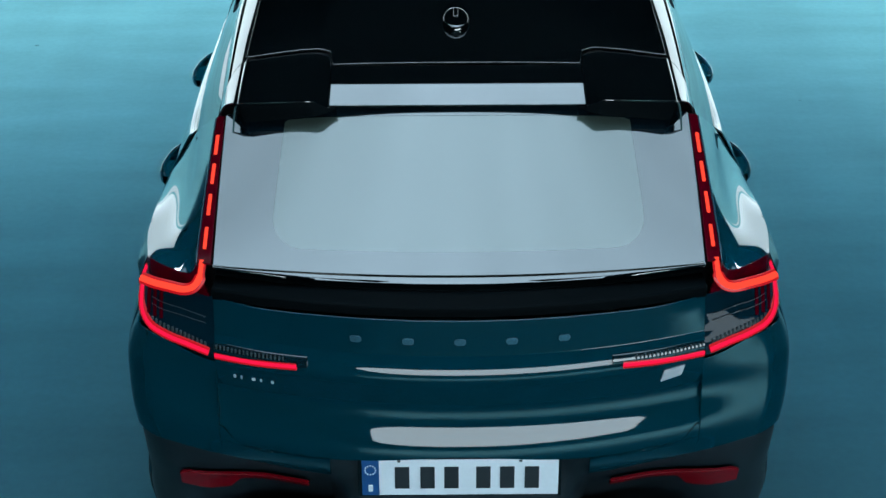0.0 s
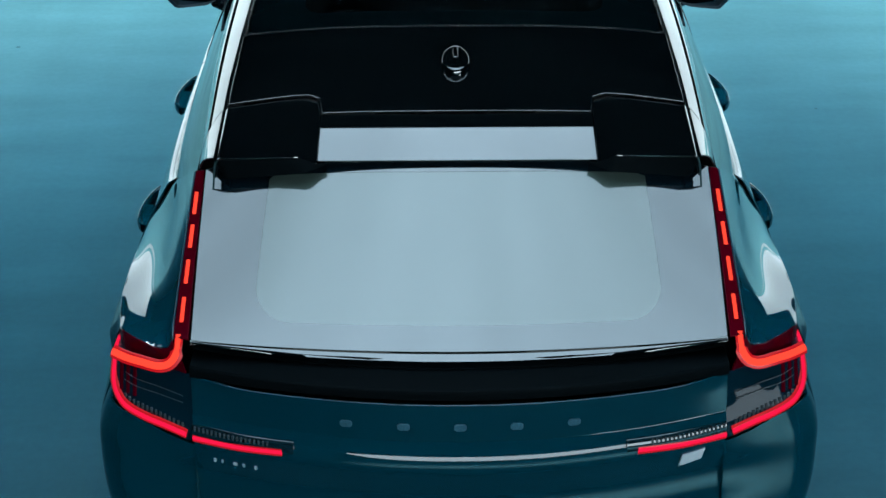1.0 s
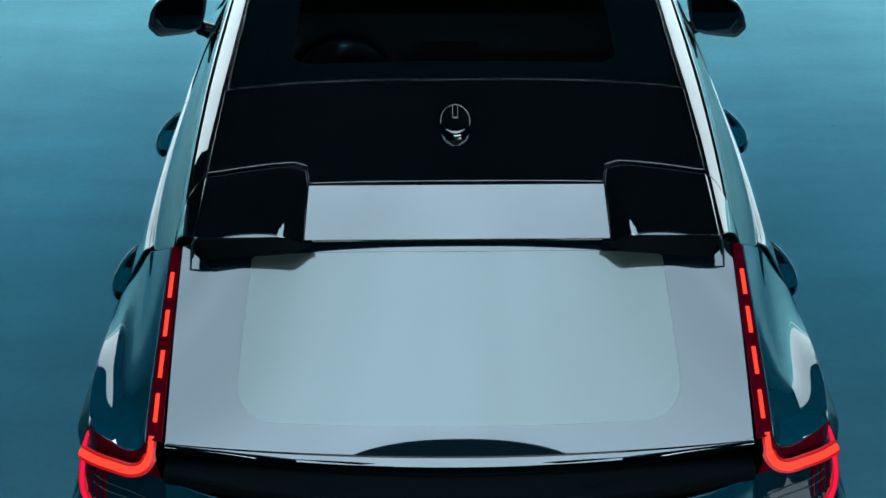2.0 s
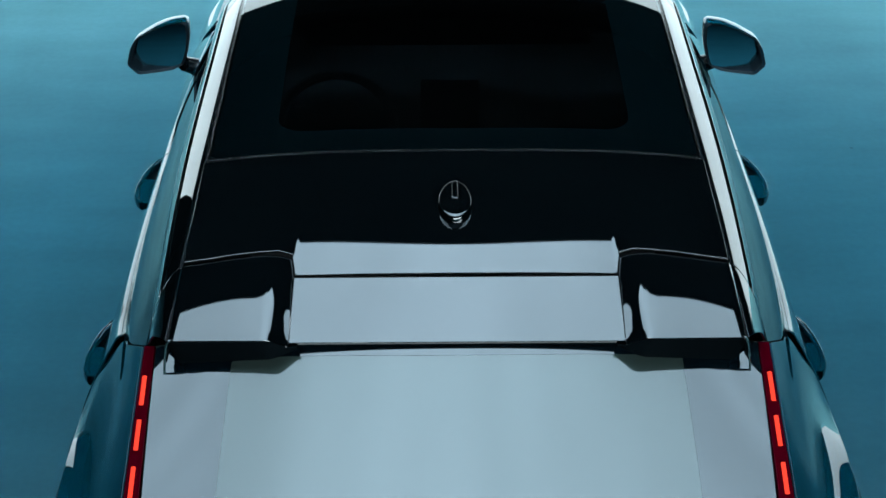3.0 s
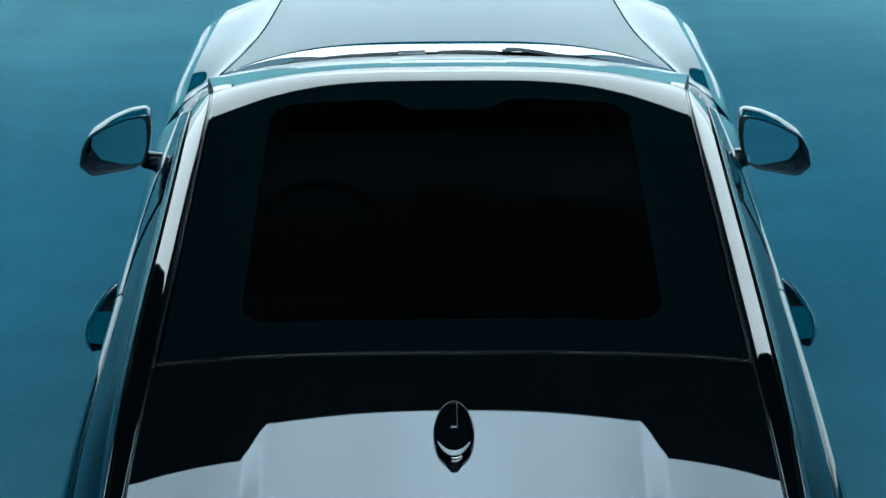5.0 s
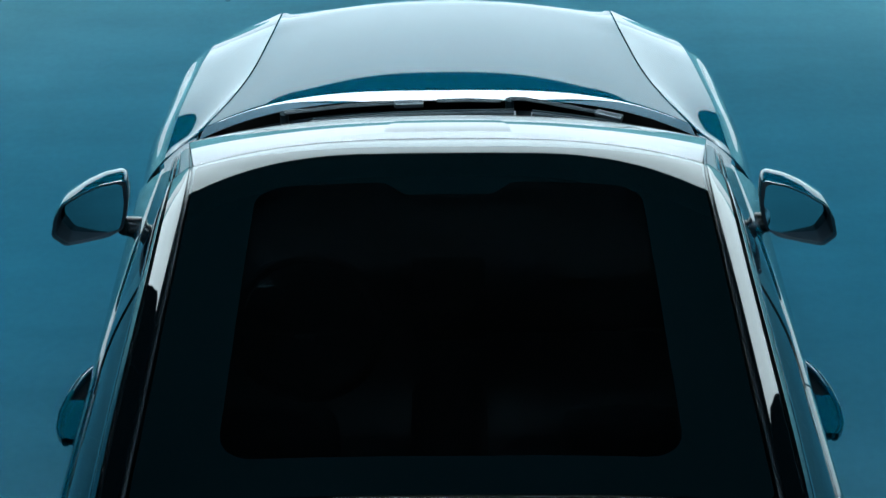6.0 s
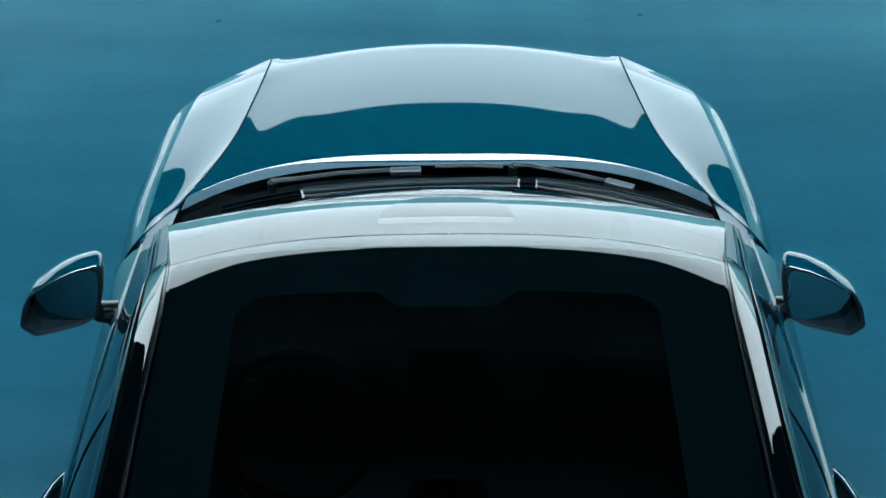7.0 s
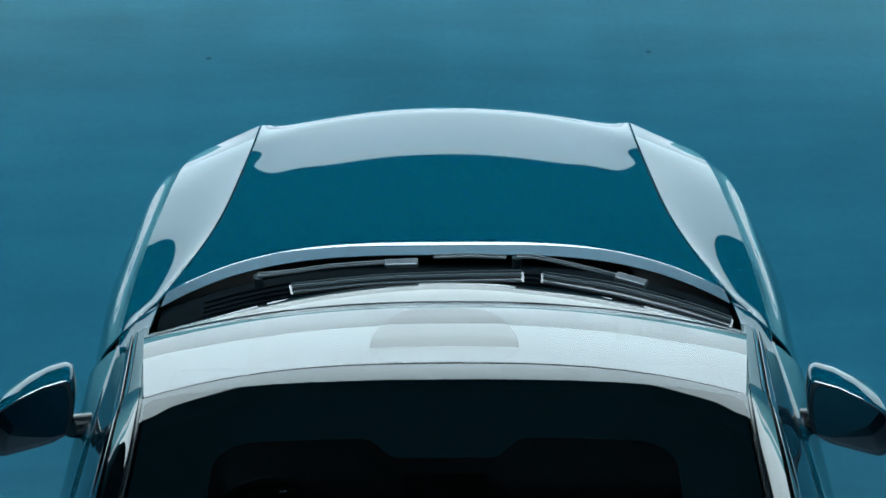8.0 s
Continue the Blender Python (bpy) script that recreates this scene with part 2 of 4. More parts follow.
def tube(points, radius, n=10, flat=1.0, bm=None, up=(0, 0, 1)):
    """A rod along points; radius may be a list. flat squeezes it along up."""
    bm = bm or bmesh.new()
    pts = [Vector(p) for p in points]
    rad = radius if isinstance(radius, (list, tuple)) else [radius] * len(pts)
    rings = []
    for i, p in enumerate(pts):
        d = (pts[min(i + 1, len(pts) - 1)] - pts[max(i - 1, 0)]).normalized()
        a = d.cross(Vector(up))
        a = a.normalized() if a.length > 1e-4 else d.orthogonal().normalized()
        b = a.cross(d)
        rings.append([bm.verts.new(p + a * math.cos(k * 2 * math.pi / n) * rad[i] + b * math.sin(k * 2 * math.pi / n) * rad[i] * flat)
                      for k in range(n)])
    for r0, r1 in zip(rings, rings[1:]):
        for k in range(n):
            bm.faces.new((r0[k], r0[(k + 1) % n], r1[(k + 1) % n], r1[k]))
    bm.faces.new(rings[0][::-1])
    bm.faces.new(rings[-1])
    return bm


def lathe(profile, n=48, axis="x"):
    """A ring from (radius, across) pairs, turned round the x axis; the profile closes on itself."""
    bm = bmesh.new()
    rings = []
    for k in range(n):
        a = 2 * math.pi * k / n
        rings.append([bm.verts.new((w, r * math.cos(a), r * math.sin(a))) for r, w in profile])
    m = len(profile)
    for k in range(n):
        p, q = rings[k], rings[(k + 1) % n]
        for j in range(m):
            bm.faces.new((p[j], p[(j + 1) % m], q[(j + 1) % m], q[j]))
    return bm


def plate(points, normal_shift, side=1):
    """A closed slab between an outline and the same outline moved by normal_shift."""
    bm = bmesh.new()
    lo = [bm.verts.new((p[0] * side, p[1], p[2])) for p in points]
    hi = [bm.verts.new(((p[0] + normal_shift[0]) * side, p[1] + normal_shift[1], p[2] + normal_shift[2])) for p in points]
    bm.faces.new(lo[::-1])
    bm.faces.new(hi)
    n = len(points)
    for k in range(n):
        bm.faces.new((lo[k], lo[(k + 1) % n], hi[(k + 1) % n], hi[k]))
    return bm


# ---------------------------------------------------------------- studio
def studio():
    bm = bmesh.new()
    n = 40
    vs = [[bm.verts.new((-17 + 34 * i / n, -13 + 33 * j / n, 0)) for j in range(n + 1)] for i in range(n + 1)]
    for i in range(n):
        for j in range(n):
            bm.faces.new((vs[i][j], vs[i + 1][j], vs[i + 1][j + 1], vs[i][j + 1]))
    tagged(part("floor", bm, FLOOR, None), "smooth blue painted studio floor with faint scuffs", "floor", kind="structure")
    for name, c, size in (("wall_south", (0, -13.1, 4.5), (34, 0.2, 9)), ("wall_north", (0, 20.1, 4.5), (34, 0.2, 9)),
                          ("wall_west", (-17.1, 3.5, 4.5), (0.2, 33.4, 9)), ("wall_east", (17.1, 3.5, 4.5), (0.2, 33.4, 9))):
        bm = bmesh.new()
        box(bm, c, size)
        tagged(part(name, bm, DARKWALL, None, smooth=False), "dark painted studio wall", "wall", kind="structure")
    bm = bmesh.new()
    box(bm, (0, 3.5, 9.1), (34, 33, 0.2))
    tagged(part("ceiling", bm, DARKWALL, None, smooth=False), "dark studio ceiling", "ceiling", kind="structure")

    # white sheet added out of view so that the windscreen reflects white
    bm = bmesh.new()
    box(bm, (0, 12.1, 0.006), (13.0, 7.6, 0.004))
    tagged(part("bounce_sheet", bm, BOUNCE, None, smooth=False), "unseen white sheet on the floor before the lit screen, added to whiten reflections", "floor sheet", kind="structure")

    # curved lit screen round the front of the car
    def screen(u, v):
        a = radians(u)
        return (13.0 * math.sin(a), 3.0 + 13.0 * math.cos(a), lerp(0.02, WALL_TOP, v))
    tagged(part("lit_screen", sheet(lambda u, v: screen(lerp(-43, 50, u), v), lin(0, 1, 90), lin(0, 1, 4), 0.05), LITWALL, None),
           "curved evenly lit white studio screen standing round the floor", "screen", kind="structure")
    bank = tagged(new("rear_light_bank"), "wide white light bank standing behind the car", "light bank")
    part("panel", sheet(lambda u, v: screen(lerp(132, 197, u), 0.53 + 0.54 * (v - 0.5) * math.sqrt(max(1 - max((u - 0.84) / 0.16, 0) ** 2, 0.03))), lin(0, 1, 40), lin(0, 1, 4), 0.05), BANK, bank, "glowing white panel")
    for a in (134, 155, 175, 195):
        x, y, _ = screen(a, 0)
        part("stand", tube([(x * 1.01, y * 1.01, 0.0), (x * 1.01, y * 1.01, 3.9)], 0.04, 8), CLOTH, bank)

    # unseen long ceiling light, kept behind the softbox, added to brighten the floor ahead
    strip = tagged(new("unseen_light_strip"), "unseen long white light over the floor ahead of the car", "ceiling light")
    bm = bmesh.new()
    box(bm, (0, 5.25, 8.70), (12.0, 2.3, 0.04))
    part("diffuser", bm, STRIP, strip, "glowing white diffuser", smooth=False)
    bm = bmesh.new()
    box(bm, (0, 5.25, 8.81), (12.1, 2.4, 0.16))
    part("housing", bm, CLOTH, strip, smooth=False)
    for x in (-6, -2, 2, 6):
        part("cable", tube([(x, 5.25, 8.88), (x, 5.25, 9.0)], 0.01, 6), CLOTH, strip)

    # overhead softbox: frame and glowing cloth
    rig = tagged(new("overhead_softbox"), "large white overhead softbox hanging from the ceiling", "softbox")
    yc, yl = (BOX_Y0 + BOX_Y1) / 2, BOX_Y1 - BOX_Y0
    bm = bmesh.new()
    box(bm, (0, yc, BOX_Z + 0.01), (2 * BOX_HALF, yl, 0.02))
    part("cloth", bm, SOFTBOX, rig, "glowing white cloth", smooth=False)
    for c, size in (((0, BOX_Y0 - 0.05, BOX_Z + 0.1), (2 * BOX_HALF + 0.2, 0.1, 0.24)), ((0, BOX_Y1 + 0.05, BOX_Z + 0.1), (2 * BOX_HALF + 0.2, 0.1, 0.24)),
                    ((-BOX_HALF - 0.05, yc, BOX_Z + 0.1), (0.1, yl, 0.24)), ((BOX_HALF + 0.05, yc, BOX_Z + 0.1), (0.1, yl, 0.24))):
        bm = bmesh.new()
        box(bm, c, size)
        part("frame_bar", bm, CLOTH, rig, smooth=False)
    bm = bmesh.new()
    box(bm, (0, yc, BOX_Z + 0.24), (2 * BOX_HALF, yl, 0.03))
    part("back_panel", bm, CLOTH, rig, smooth=False)
    for sx in (-1, 1):
        for y in (BOX_Y0 + 0.5, BOX_Y1 - 0.5):
            part("cable", tube([(sx * (BOX_HALF - 0.4), y, BOX_Z + 0.25), (sx * (BOX_HALF - 0.4), y, 9.0)], 0.01, 6), CLOTH, rig)


WALL_TOP = 4.7
studio()

# ---------------------------------------------------------------- car: leading curves
car = tagged(new("car"), "dark blue electric crossover with black roof and lit red tail lamps", "car")

OUT = path([(0, 0), (0.05, 0.0006), (0.11, 0.0034), (0.20, 0.012), (0.41, 0.052), (0.62, 0.115), (0.75, 0.152), (0.835, 0.184), (0.876, 0.228), (0.892, 0.30), (0.899, 0.42), (0.906, 0.62),
            (0.914, 0.86), (0.90, 1.2), (0.895, 1.7), (0.90, 2.2), (0.905, 2.7), (0.91, 3.1), (0.925, 3.56), (0.90, 3.9), (0.85, 4.10),
            (0.75, 4.22), (0.55, 4.31), (0.28, 4.365), (0, 4.38)])
_S = lin(0, 1, 1201)
_O = np.array([OUT(s) for s in _S])


def s_at_x(x):
    """Along the rear outline, the place with this half width."""
    half = [i for i, s in enumerate(_S) if s < 0.2]
    return float(np.interp(x, _O[half, 0], np.array(_S)[half]))


def s_at_y(y):
    ok = [i for i, s in enumerate(_S) if 0.14 < s < 0.86]
    return float(np.interp(y, _O[ok, 1], np.array(_S)[ok]))


def half_width(y):
    return float(OUT(s_at_y(y))[0])


INSET = spline([(0.18, 0.08), (0.28, 0.03), (0.40, 0.012), (0.52, 0.022), (0.64, 0.020), (0.76, 0.004), (0.86, 0.0), (0.95, 0.008), (1.02, 0.016),
                (1.10, 0.030), (1.18, 0.06)])
# face angle of the tailgate by height, in degrees above the horizontal
GATE_ANGLE = [(0.15, -42), (0.60, -42), (0.63, -40), (0.66, -30), (0.70, -13), (0.725, 0), (0.745, 12), (0.765, 20), (0.80, 20), (0.838, 12), (0.855, 0), (0.87, -15), (0.935, -15), (0.952, -4),
              (0.963, 13), (0.985, 23), (0.990, 44), (1.0099, 44), (1.0101, 0), (1.04, -1), (1.11, -1), (1.25, 12)]
_GZ = np.array(lin(0.15, 1.25, 3301))
_GT = np.tan(np.radians(np.interp(_GZ, [a for a, _ in GATE_ANGLE], [b for _, b in GATE_ANGLE])))
_GY = np.r_[0, np.cumsum((_GT[1:] + _GT[:-1]) / 2 * np.diff(_GZ))]
_GY = _GY - np.interp(0.962, _GZ, _GY) - 0.0215


def GATE(z):
    return float(np.interp(z, _GZ, _GY))


CORNER = spline([(0.18, 0.16), (0.30, 0.09), (0.42, 0.05), (0.52, 0.01), (0.60, -0.02), (0.68, -0.028), (0.76, -0.022), (0.84, -0.008), (0.92, 0.0),
                 (1.00, 0.012), (1.10, 0.065), (1.18, 0.12)])


def body(s, z):
    """The lower body's skin: s along its outline from the rear's middle, z up."""
    x, y = OUT(s)
    w = 1 - step(0.25, 0.75, y)
    front = step(3.7, 4.2, y)
    hold = step(0.66, 0.74, z) * (1 - step(0.86, 0.95, z))
    g = 1 - step(lerp(0.48, 0.56, hold), lerp(0.78, 0.86, hold), x)
    dy = lerp(CORNER(z), GATE(z), g) if y < 1.2 else 0.0
    k = step(0.5, 0.88, x)
    dyf = -0.02 - 0.25 * max(z - 0.72, 0) ** 1.3 - 0.15 * max(0.4 - z, 0)
    narrow = 0.032 * step(0.88, 1.04, z) * (1 - step(0.30, 0.85, y))
    return (x - (INSET(z) + narrow) * k, y + dy * w + dyf * front, z)


def body_at(x, z):
    """The rear skin's place with this true half width."""
    lo, hi = 0.0, s_at_y(0.45)
    for _ in range(30):
        mid = (lo + hi) / 2
        if body(mid, z)[0] < x:
            lo = mid
        else:
            hi = mid
    return body(lo, z)


BELT = spline([(0.60, 0.700, 1.345), (0.95, 0.778, 1.218), (1.2, 0.797, 1.200), (1.6, 0.812, 1.175), (1.9, 0.818, 1.152), (2.2, 0.824, 1.130),
               (2.5, 0.822, 1.110), (2.8, 0.815, 1.094), (3.05, 0.80, 1.085)])
TOP = spline([(0.66, 0.656, 1.385), (0.9, 0.664, 1.420), (1.2, 0.672, 1.452), (1.5, 0.674, 1.468), (1.8, 0.672, 1.474), (2.05, 0.676, 1.464), (2.2, 0.683, 1.443),
              (2.45, 0.704, 1.350), (2.7, 0.738, 1.240), (2.98, 0.778, 1.112)])
EDGE = spline([(0.80, 0.590, 1.498), (1.0, 0.585, 1.527), (1.19, 0.580, 1.545), (1.5, 0.580, 1.555), (1.8, 0.583, 1.5565), (2.0, 0.585, 1.5525), (2.1, 0.587, 1.5470), (2.2, 0.590, 1.5375),
               (2.3, 0.597, 1.520), (2.376, 0.605, 1.498), (2.5, 0.627, 1.422), (2.67, 0.658, 1.332), (2.89, 0.698, 1.220), (3.03, 0.722, 1.150)])
ROOFZ = spline([(0.563, 1.4635), (0.61, 1.4770), (0.66, 1.4905), (0.73, 1.5065), (0.85, 1.5297), (0.93, 1.5432), (1.0, 1.5535), (1.1, 1.5645), (1.19, 1.571),
                (1.5, 1.588), (1.75, 1.595), (2.0, 1.593), (2.1, 1.5885), (2.2, 1.581), (2.25, 1.576), (2.32, 1.567), (2.345, 1.5626), (2.365, 1.558), (2.40, 1.548),
                (2.445, 1.5305)])


def side_skin(y, z):
    """The car's flank up to the belt line."""
    xb, zb = BELT(y)
    xs = half_width(y) - INSET(min(z, 1.0))
    if z <= 0.98:
        return (xs, y, z)
    x0, z1 = half_width(y) - INSET(0.98), zb - 0.013
    if z > z1:
        # rounded shoulder under the window trim
        t = (z - z1) / 0.013
        return (xb + 0.014 - 0.018 * t ** 1.4, y, z)
    k = (z - 0.98) / (z1 - 0.98)
    return (lerp(x0, xb + 0.014, k ** 1.35 * 0.6 + 0.4 * k), y, z)



def side_top(y):
    return lerp(0.925, 0.800, step(3.03, 4.1, y))


ARCHES = ((0.86, 0.36, 0.415), (3.56, 0.36, 0.415))


def low_edge(y):
    z = 0.42
    for c, h, r in ARCHES:
        if abs(y - c) < r:
            z = max(z, h + math.sqrt(r * r - (y - c) ** 2))
    return z


def flank(name, y0, y1, top, n=40, parent=car, label="", side=1):
    ys = lin(y0, y1, n)

    def fn(y, v):
        zl = low_edge(y)
        return side_skin(y, lerp(zl, top(y), v))
    return part(name, sheet(fn, ys, lin(0, 0.955, 22) + [0.966, 0.974, 0.981, 0.987, 0.992, 0.996, 1.0], 0.005, side), PAINT, parent, label, bevel=0.002)


# ---------------------------------------------------------------- car: roof, glass and pillars
def roof(x, y):
    xe, ze = EDGE(y)
    zc = ROOFZ(y)
    lift = 0.013 * min(max((abs(x) - 0.345) / 0.036, 0), 1) * (1 - step(0.80, 1.08, y))
    # the middle between the raised sides falls to the rear without a crown
    flat = 0.11 * min(abs(x), 0.345) ** 2 * (y - 0.80) * (1 - step(0.88, 1.10, y)) if 0.7 < y < 1.1 else 0.0
    return (x, y, zc + (ze - zc) * min(abs(x / xe), 1.1) ** 3.2 + lift + flat)


def seam(x):
    return lerp(0.750, 0.812 - 0.014 * step(0.4, 0.6, abs(x)), step(0.341, 0.352, abs(x)))


def screen_front(x):
    return 2.445 - 0.06 * (x / 0.59) ** 2


XS = lin(-1, 1, 49)
XSEAM = sorted(set(lin(-1, -0.66, 10) + lin(-0.66, -0.57, 13) + lin(-0.57, 0.57, 31) + lin(0.57, 0.66, 13) + lin(0.66, 1, 10)))

part("roof_panel", sheet(lambda u, v: roof(u * 0.586, lerp(seam(u * 0.586) + 0.001, 1.187, v)), XSEAM, lin(0, 1, 14), 0.006), BLACK, car,
     "gloss black rear roof panel", bevel=0.0015)
roof_glass = part("roof_glass", sheet(lambda u, v: roof(u * EDGE(lerp(1.192, screen_front(u * 0.59), v))[0], lerp(1.192, screen_front(u * 0.59) - 0.003, v)),
                  XS, lin(0, 1, 24), 0.005), GLASS, car, "dark tinted panoramic roof glass", bevel=0.001)


def rounded(x, y, hx, y0, y1, r):
    """Whether a place lies in a rectangle with round corners."""
    cx, cy = max(abs(x) - (hx - r), 0), max(y0 + r - y, 0) + max(y - (y1 - r), 0)
    return abs(x) < hx and y0 < y < y1 and cx * cx + cy * cy < r * r


def border_ring(fn, inside, centre, half, count=220, rows=10):
    """A printed border: from a rectangle of half sizes inwards to the edge of the clear area."""
    cx, cy = centre

    def edge(a):
        lo, hi = 0.0, 1.0
        dx, dy = math.cos(a), math.sin(a)
        far = min(half[0] / max(abs(dx), 1e-6), half[1] / max(abs(dy), 1e-6))
        for _ in range(24):
            mid = (lo + hi) / 2
            if inside(cx + dx * far * mid, cy + dy * far * mid):
                lo = mid
            else:
                hi = mid
        return dx * far, dy * far, lo
    edges = [edge(2 * math.pi * k / count + 0.003) for k in range(count)]
    bm = bmesh.new()
    grid = [[bm.verts.new(fn(cx + dx * lerp(lo, 1.0, v), cy + dy * lerp(lo, 1.0, v))) for v in lin(0, 1, rows)] for dx, dy, lo in edges]
    for a, b in zip(grid, grid[1:] + grid[:1]):
        for k in range(rows - 1):
            bm.faces.new((a[k], b[k], b[k + 1], a[k + 1]))
    return bm


def on_roof(x, y):
    p = roof(x * EDGE(y)[0] / 0.59, y)
    return (p[0], p[1], p[2] + 0.0006)


def clear_roof(x, y):
    notch = abs(x) < 0.16 and y > 2.12 + 0.055 * step(0.09, 0.15, abs(x))
    return rounded(x, y, 0.432, 1.29, 2.175, 0.07) and not notch


part("ceramic_border", border_ring(on_roof, clear_roof, (0.0, 1.78), (0.583, 0.583)), BORDER, roof_glass, "dark printed border round the roof glass")


SCREEN_FALL = spline([(0, 0), (0.26, 0.187), (0.53, 0.395), (0.75, 0.60), (0.90, 0.81), (1, 1)])


def windscreen(u, v):
    x = u * lerp(0.604, 0.698, v)
    top = np.array(roof(u * 0.604, screen_front(u * 0.604)))
    k = abs(u) ** 2.2
    bot = np.array((x, lerp(3.000, 2.862, k), lerp(1.219, 1.236, k)))
    p = lerp(top, bot, v)
    return (x, p[1], lerp(top[2], bot[2], SCREEN_FALL(v)))


part("windscreen", sheet(windscreen, XS, lin(0.006, 1, 22), 0.005), SCREENGLASS, car, "curved clear windscreen", bevel=0.001)


def screen_foot(u, v):
    # separate strip, flatter towards the cowl, added to reflect a bright band
    k = abs(u) ** 1.95
    a = np.array(windscreen(u, 1.0)) + (0, 0.001, 0.001)
    b = np.array((u * 0.705, lerp(3.159, 2.925, k), lerp(1.160, 1.198, k)))
    p = lerp(a, b, v)
    return (p[0], p[1], p[2] + 0.003 * math.sin(math.pi * v))


part("screen_foot", sheet(screen_foot, XS, lin(0, 1, 8), 0.004), BLACK, car, "gloss black strip added at the foot of the windscreen for its bright reflected band", bevel=0.001)
bm = bmesh.new()
rim = [(-0.115, 0.03), (0.115, 0.03), (0.125, 0.10), (0.155, 0.17), (0.15, 0.30), (0.115, 0.47), (-0.115, 0.47), (-0.15, 0.30), (-0.155, 0.17), (-0.125, 0.10)]
bmesh.ops.triangulate(bm, faces=[bm.faces.new([bm.verts.new(np.array(windscreen(x / 0.62, v)) - (0, 0.004, 0.014)) for x, v in rim])])
bmesh.ops.solidify(bm, geom=bm.faces[:], thickness=0.004)
part("sensor_housing", bm, LINER, car, "dark camera housing behind the windscreen")
# patch with a weaker reflection stands in for the housing behind the glass
part("sensor_patch", sheet(lambda u, v: np.array(windscreen(lerp(0.155, 0.100, (v - 0.05) ** 2 * 1.1) * u / 0.62, lerp(0.14, 0.62 - 0.07 * u ** 4, v))) + np.array((0, 0.001, 0.002)) * min(v * 5 - 0.3, 1), lin(-1, 1, 15), lin(0, 1, 14), 0.0), SENSORPATCH, car, "weaker reflecting patch on the glass, in place of the camera housing's shape behind it")
part("screen_seal", sheet(lambda u, v: lerp(np.array(roof(u * 0.59, screen_front(u * 0.59) - 0.012)), np.array(windscreen(u, 0.03)), v) - (0, 0, 0.003), XS, lin(0, 1, 3), 0.0), BLACK, car, "dark seal between roof glass and windscreen")
bm = bmesh.new()
box(bm, (0, 2.55, 1.40), (0.24, 0.03, 0.065))
part("inside_mirror", bm, TRIM, car, bevel=0.01)


QFRONT = path([(0.664, 0.660, 1.390), (0.72, 0.775, 1.315), (0.775, 0.925, 1.214), (0.82, 0.955, 1.14), (0.855, 0.956, 1.085), (0.876, 0.955, 1.04)])


# section of the roof side: share of the way across, share of the drop
RAIL = spline([(0.0, 0.0, 0.0), (0.11, 0.11, 0.03), (0.34, 0.34, 0.165), (0.58, 0.58, 0.345), (0.70, 0.70, 0.45), (0.85, 0.87, 0.70), (1.0, 1.0, 1.0)])


def rail(y, v):
    a, b = EDGE(y), TOP(y)
    fx, fz = RAIL(v)
    return (lerp(a[0], b[0], fx), y, lerp(a[1], b[1], fz))


